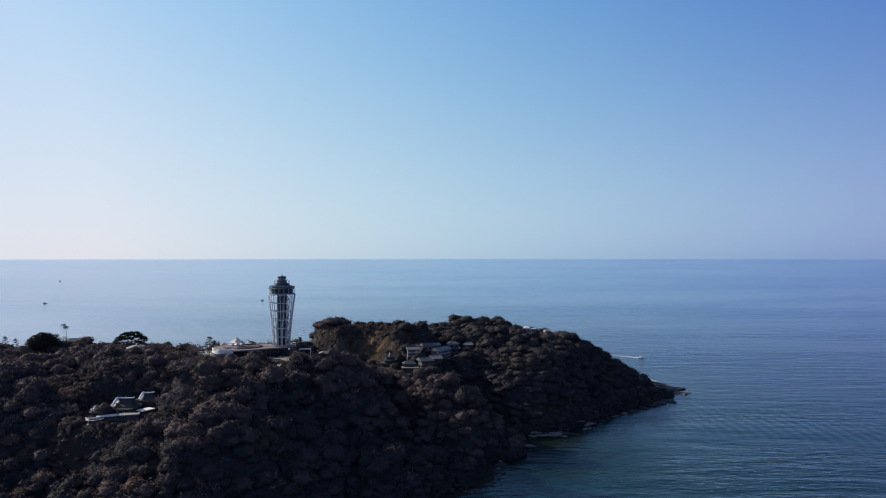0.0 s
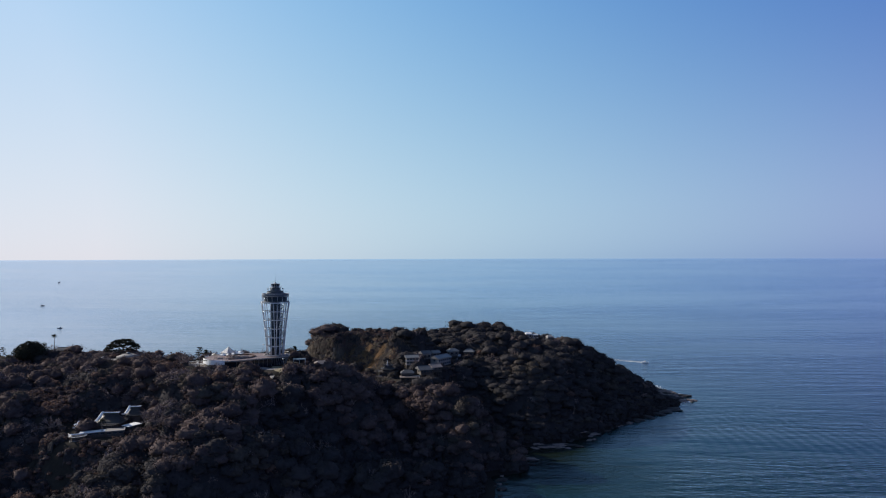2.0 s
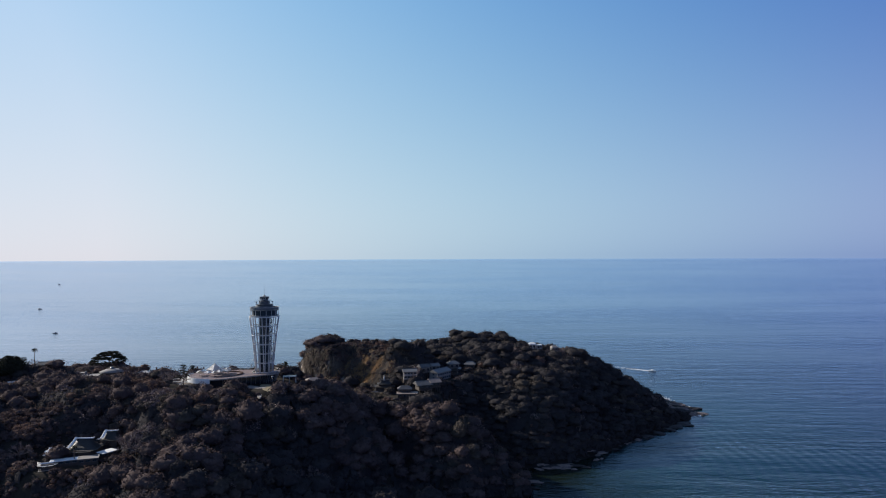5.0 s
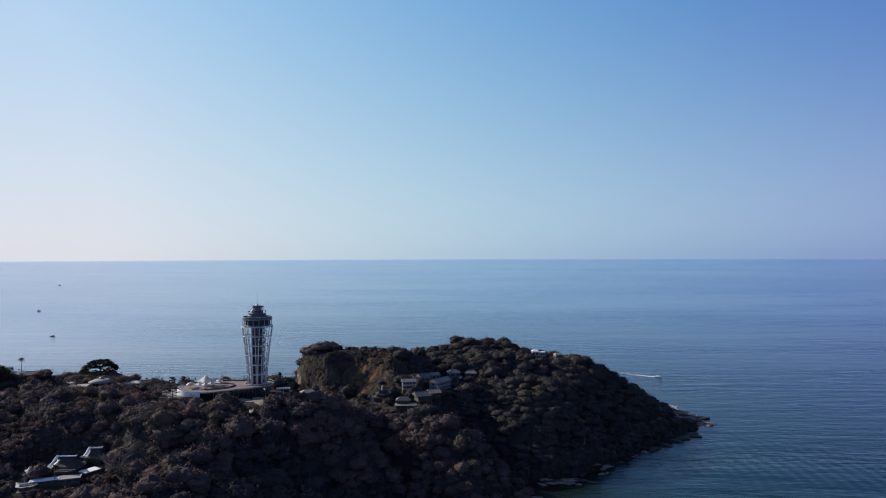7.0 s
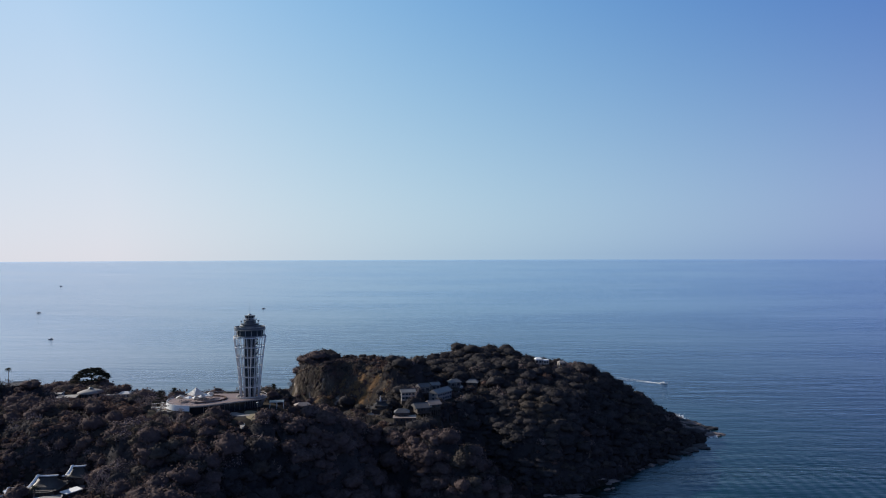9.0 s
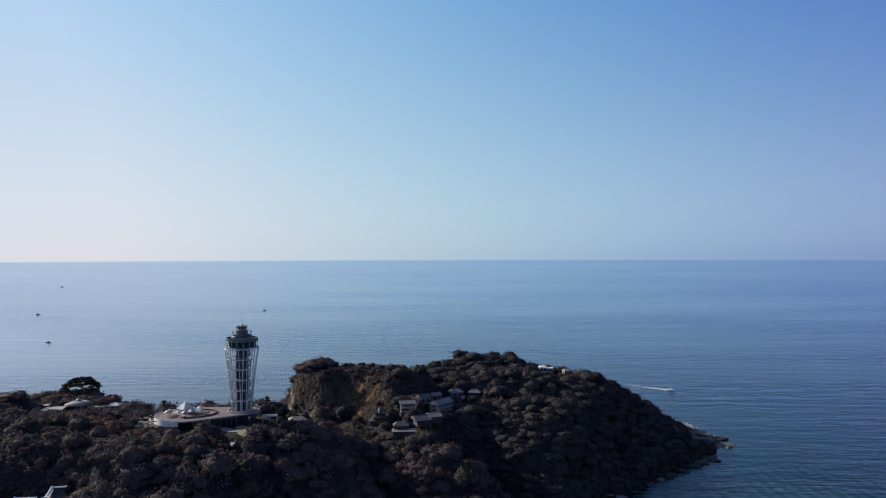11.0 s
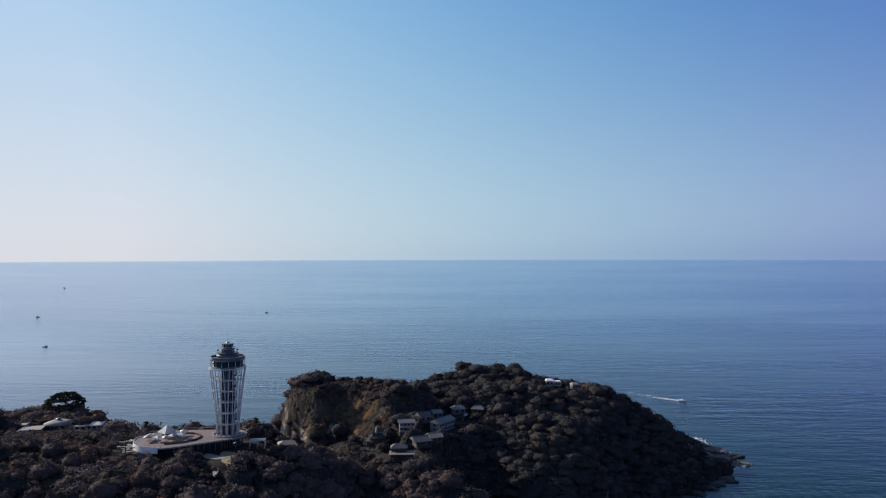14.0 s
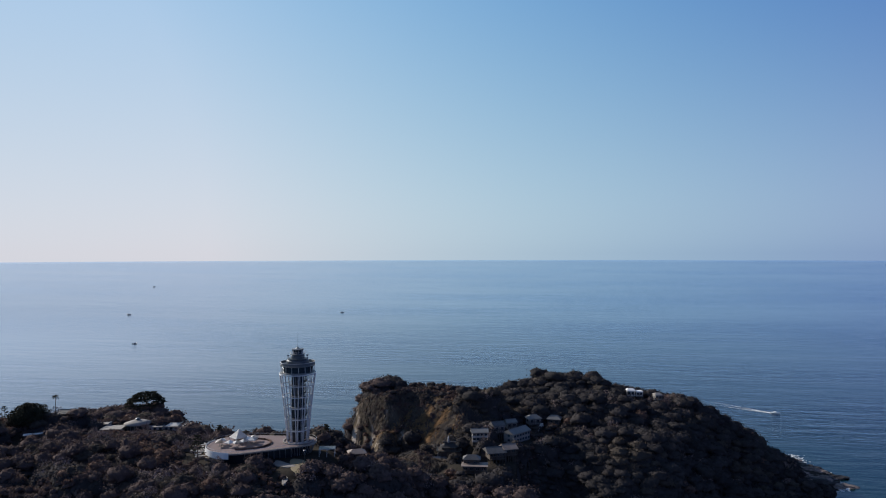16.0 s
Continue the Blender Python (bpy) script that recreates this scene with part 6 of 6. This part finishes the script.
def palm(x, y, z, high, label):
    t = empty("palm_tree", x, y, z, 0, label, "palm tree", "palms")
    tube("trunk", [(0, 0, -0.5), (0.1, 0, high * 0.5), (0, 0.1, high)], [0.24, 0.19, 0.16], M_BARK, t, 8)
    verts, quads, at = [], [], 0
    r = random.Random(int(x))
    for k in range(26):
        a = 2.4 * k
        up = r.uniform(-0.5, 1.0)
        d = np.array([math.cos(a), math.sin(a), up])
        side = np.array([-math.sin(a), math.cos(a), 0]) * 0.34
        last = None
        for s in range(5):
            u = s / 4
            p = np.array([0, 0, high]) + d * u * 2.0 + np.array([0, 0, -1.5 * u * u])
            w = side * (1.0 - 0.75 * u)
            pair = [p - w - np.array([0, 0, 0.12]), p, p + w - np.array([0, 0, 0.12])]
            if last:
                verts += last + pair
                quads += [[at, at + 1, at + 4, at + 3], [at + 1, at + 2, at + 5, at + 4]]
                at += 6
            last = pair
    arrays_part("fronds", (np.array(verts), np.array(quads), []), M_PINE, t)


for x, y, high in ((-273, 488, 15.0), (-166, 344, 8.5), (-300, 500, 9.0), (-288, 462, 8)):
    palm(x, y, float(ground_height(x, y)), high, "tall palm with a small round head of fronds")


def bare_tree(x, y, size):
    t = empty("bare_tree", x, y, float(ground_height(x, y)) - 0.3, rng.uniform(0, 360), "leafless pale winter tree with a broad haze of twigs", "tree", "bare winter trees")
    arrays_part("crown", bare_shape(4.6 * size, 8.0 * size, 18, 34), M_TWIG, t)
    tube("trunk", [(0, 0, -0.5), (0.1, 0, 1.5 * size), (0, 0.1, 3.0 * size)], [0.4, 0.32, 0.24], M_BARK, t, 7)


for x, y, size in ((-146, 354, 1.45), (-140, 349, 1.2), (-152, 361, 1.1), (-60, 372, 1.1), (-128, 392, 1.2), (-196, 352, 1.1), (-160, 428, 1.0), (-202, 466, 1.1), (-184, 471, 1.1), (-228, 462, 1.1), (96, 627, 0.9), (90, 622, 0.8), (102, 624, 0.8), (70, 604, 0.9)):
    bare_tree(x, y, size)


# ---- shore rocks ----
def rock_mesh(seed, flat):
    bm = bmesh.new()
    bmesh.ops.create_icosphere(bm, subdivisions=3, radius=1.0)
    off = Vector((seed * 7.3, seed * 3.1, seed * 1.7))
    for v in bm.verts:
        p = v.co.copy()
        k = 1 + 0.55 * noise.noise(p * 1.1 + off) + 0.28 * noise.noise(p * 2.7 + off) + 0.12 * noise.noise(p * 6 + off)
        v.co = Vector((p.x * k, p.y * k, round(p.z * k * 4) / 4 * 0.5 * flat + p.z * k * 0.5 * flat))
    me = bpy.data.meshes.new("rock")
    bm.normal_update()
    bm.to_mesh(me)
    bm.free()
    return me


ROCK_MESHES = [rock_mesh(k, 0.62) for k in range(6)]
for me in ROCK_MESHES[:4]:
    me.materials.append(M_ROCK)
for me in ROCK_MESHES[4:]:
    me.materials.append(M_WETROCK)


def rock(k, x, y, z, sx, sy, sz, rz, label, group):
    ob = new("rock", ROCK_MESHES[k])
    ob.matrix_world = pose(x, y, z, 0, 0, rz) @ Matrix.Diagonal((sx, sy, sz, 1))
    return tagged(ob, label, "rock", group)


r = random.Random(11)
TIP = [(184, 628), (196, 614), (208, 612), (214, 620), (217, 606), (203, 600), (196, 640), (205, 634), (214, 630), (200, 655), (190, 600), (208, 645)]
for k in range(170):
    cx, cy = TIP[k % 12]
    x, y = cx - 6.5 + r.gauss(0, 3.6), cy + r.gauss(0, 4.8)
    s = r.uniform(2.4, 4.4) if k < 36 else r.uniform(0.8, 2.3)
    z = max(0.1, float(ground_height(x, y)) - 0.4)
    rock((0, 2, 1, 4, 3, 5)[k % 6], x, y, z, s * 1.7, s, s * r.uniform(0.35, 0.8), r.uniform(-35, 35), "weathered layered brown rock at the headland's tip", "headland rocks")
for x, y, s in ((198, 668, 3.4), (194, 676, 3), (203, 660, 3), (199, 645, 3.6)):
    rock(1, x, y, 0.3, s * 1.4, s, s * 0.5, r.uniform(0, 180), "weathered layered brown rock at the headland's tip", "headland rocks")
for x, y, s in ((187, 569, 5.5), (180, 564, 6), (171, 556, 5), (192, 575, 4), (161, 546, 5), (176, 570, 6), (150, 536, 4)):
    rock(4 + int(s) % 2, x, y, 0.1, s * 1.5, s, s * 0.4, r.uniform(0, 180), "dark wet rock awash beside the headland", "wet rocks")
for x, y, sx, sy in ((70, 466, 4.5, 2), (78, 467.5, 5, 2), (86, 467, 3.5, 1.6), (63, 466.5, 3, 1.5), (91, 463, 2, 1), (105.5, 493, 3.4, 2), (110, 494, 2, 1.2), (101, 491, 2.2, 1.2), (96, 489, 4, 1.8), (118, 503, 3, 1.6), (41, 450, 5, 3), (46, 443.5, 6, 2.6), (51.5, 437, 5, 2.2), (56, 433, 2.6, 1.2)):
    rock(int(sx * 2) % 4 if int(x) % 3 == 0 else 4 + int(x) % 2, x, y, max(0.2, float(ground_height(x, y)) - 0.4), sx * 1.4, sy * 1.3, 1.1, r.uniform(-15, 15), "pale low rock at the foot of the wooded shore", "cove rocks")
for k, (x, y, sx, sy) in enumerate(((40, 431, 4.5, 2.0), (45, 429.5, 4.0, 1.6), (50, 427.5, 3.6, 1.3), (54.5, 425.6, 2.6, 1.0), (47, 431.5, 2.2, 1.0))):
    rock((4, 0, 5, 4, 2)[k], x, y, 0.2, sx, sy, 0.8, -22, "dark low rock of the spit that shelters the cove", "cove rocks")
for k, (x, y, sx, sy) in enumerate(((61, 459.8, 3.2, 1.3), (66.5, 461.6, 3.6, 1.5), (72, 463, 4.0, 1.6), (78, 461.5, 3.4, 1.3), (83, 459.6, 2.0, 0.9), (101, 479, 2.6, 1.2), (104.5, 481, 1.6, 0.9))):
    rock(k % 4, x, y, 0.15, sx, sy, 1.1, 12 * k - 30, "pale low rock awash below the wooded shore", "cove rocks")
SHORE = [(12, 349), (24, 356), (30, 375), (33, 395), (38, 412), (36, 432), (40, 452), (60, 465), (92, 478), (120, 506), (140, 522), (160, 541)]
for (x0, y0), (x1, y1) in zip(SHORE, SHORE[1:]):
    for k in range(5):
        u = r.random()
        s = r.uniform(0.8, 2.4)
        x, y = x0 + (x1 - x0) * u + r.uniform(-3, 2), y0 + (y1 - y0) * u + r.uniform(-2, 3)
        rock(r.choice((0, 2, 4, 5, 4, 5)), x, y, 0.1, s * 1.3, s, s * 0.6, r.uniform(0, 180), "dark boulder at the waterline", "shore boulders")


def flecks(name, spots, label, category):
    """Flat ragged flecks of foam on the water: x y size."""
    verts, faces = [], []
    rr = random.Random(5)
    for x, y, s in spots:
        at = len(verts)
        for k in range(6):
            a = math.pi * k / 3
            d = s * rr.uniform(0.4, 1.1)
            verts.append((x + d * 1.5 * math.cos(a), y + d * math.sin(a), 0.07 + 0.03 * rr.random()))
        faces.append(list(range(at, at + 6)))
    me = bpy.data.meshes.new(name)
    me.from_pydata(verts, [], faces)
    ob = link_mesh(name, me, M_FOAM)
    return tagged(ob, label, category, kind="stuff")


spots = []
for k in range(460):
    u = r.random()
    if u < 0.3:
        x, y = 203 + r.gauss(0, 2.0) + 5 * r.random(), 645 + 32 * r.random()
    elif u < 0.55:
        a = r.uniform(-1.4, 0.5)
        x, y = 206 + 9 * math.cos(a) + r.gauss(0, 1.2), 607 + 10 * math.sin(a) + r.gauss(0, 1.2)
    elif u < 0.75:
        x, y = 213 + r.gauss(0, 1.5), 616 + 18 * r.random()
    elif u < 0.92:
        x, y = r.uniform(188, 205), 594 + r.gauss(0, 2.0)
    else:
        x, y = r.uniform(172, 190), 574 + r.gauss(0, 3.0)
    spots.append((x, y, r.uniform(0.2, 0.85)))
flecks("shore_foam", spots, "white surf breaking round the headland rocks", "foam")

# ---- boats ----
def boat_hull(length, beam, high):
    bm = bmesh.new()
    rows = []
    n = 9
    for k in range(n):
        u = k / (n - 1)
        w = beam / 2 * (1 - max(0, u - 0.45) ** 2 * 3.2) * (0.9 if k == 0 else 1)
        w = max(w, 0.03)
        x = -length / 2 + length * u
        s = high * (0.8 + 0.5 * u * u)
        rows.append([bm.verts.new(p) for p in ((x, -w, s), (x, -w * 0.75, 0.0), (x, 0, -0.35), (x, w * 0.75, 0.0), (x, w, s))])
    for p, q in zip(rows, rows[1:]):
        for k in range(4):
            bm.faces.new((p[k], q[k], q[k + 1], p[k + 1]))
        bm.faces.new((p[0], p[4], q[4], q[0]))
    bm.faces.new(rows[0])
    bm.faces.new(rows[-1][::-1])
    bmesh.ops.recalc_face_normals(bm, faces=bm.faces)
    return bm


def fishing_boat(x, y, z, rz, length, label):
    t = empty("fishing_boat", x, y, z, rz, label, "boat", "fishing boats")
    part("hull", boat_hull(length, length * 0.27, length * 0.13), M_GREY, t)
    s = length / 10
    box("cabin", -2.2 * s, -0.9 * s, 0.9 * s, 0.6 * s, 0.9 * s, 2.9 * s, M_GREY, t, "", 0.1 * s)
    box("cabin_window", 0.55 * s, -0.7 * s, 1.9 * s, 0.64 * s, 0.7 * s, 2.6 * s, M_GLASS, t)
    tube("mast", [(-1.4 * s, 0, 2.8 * s), (-1.4 * s, 0, 6.5 * s)], 0.09 * s, M_DARKSTEEL, t, 6)
    tube("stern_mast", [(-4.2 * s, 0, 0.8 * s), (-4.2 * s, 0, 4.0 * s)], 0.08 * s, M_DARKSTEEL, t, 6)
    bm = bmesh.new()
    v = [bm.verts.new(p) for p in ((-4.2 * s, 0, 4.0 * s), (-4.2 * s, 0, 1.6 * s), (-2.4 * s, 0.1, 1.9 * s))]
    bm.faces.new(v)
    bmesh.ops.solidify(bm, geom=list(bm.faces), thickness=0.05)
    part("riding_sail", bm, M_CANVAS, t)


for x, y, rz, ln in ((-950, 1607, 20, 9), (-672, 1193, 200, 8), (-466, 1738, 30, 8.5), (-1372, 2412, 0, 9)):
    fishing_boat(x, y, float(sea_height(math.hypot(x, y))), rz, ln, "small grey fishing boat with masts on the open sea")

t = empty("motorboat", 239, 814.5, 0.1, -35, "white motorboat speeding ahead of its foaming wake", "boat")
part("hull", boat_hull(8.5, 2.6, 0.95), M_HULL, t)
box("cabin", -1.5, -0.8, 0.8, 1.2, 0.8, 1.9, M_HULL, t, "", 0.15)
box("windscreen", 1.15, -0.7, 1.2, 1.3, 0.7, 1.75, M_GLASS, t)
spots = []
for k in range(420):
    u = r.random() ** 1.9
    wide = 0.7 + 8.0 * u
    d = 62 * u
    x, y = 236 - 0.81 * d, 816.5 + 0.585 * d + 5 * u * u
    side = r.choice((-1, 1)) * wide * r.random() ** 0.4
    spots.append((x + 0.585 * side, y + 0.81 * side, r.uniform(0.35, 1.2) * (1.1 - u)))
flecks("boat_wake", spots, "white foaming wake trailing a motorboat", "wake")
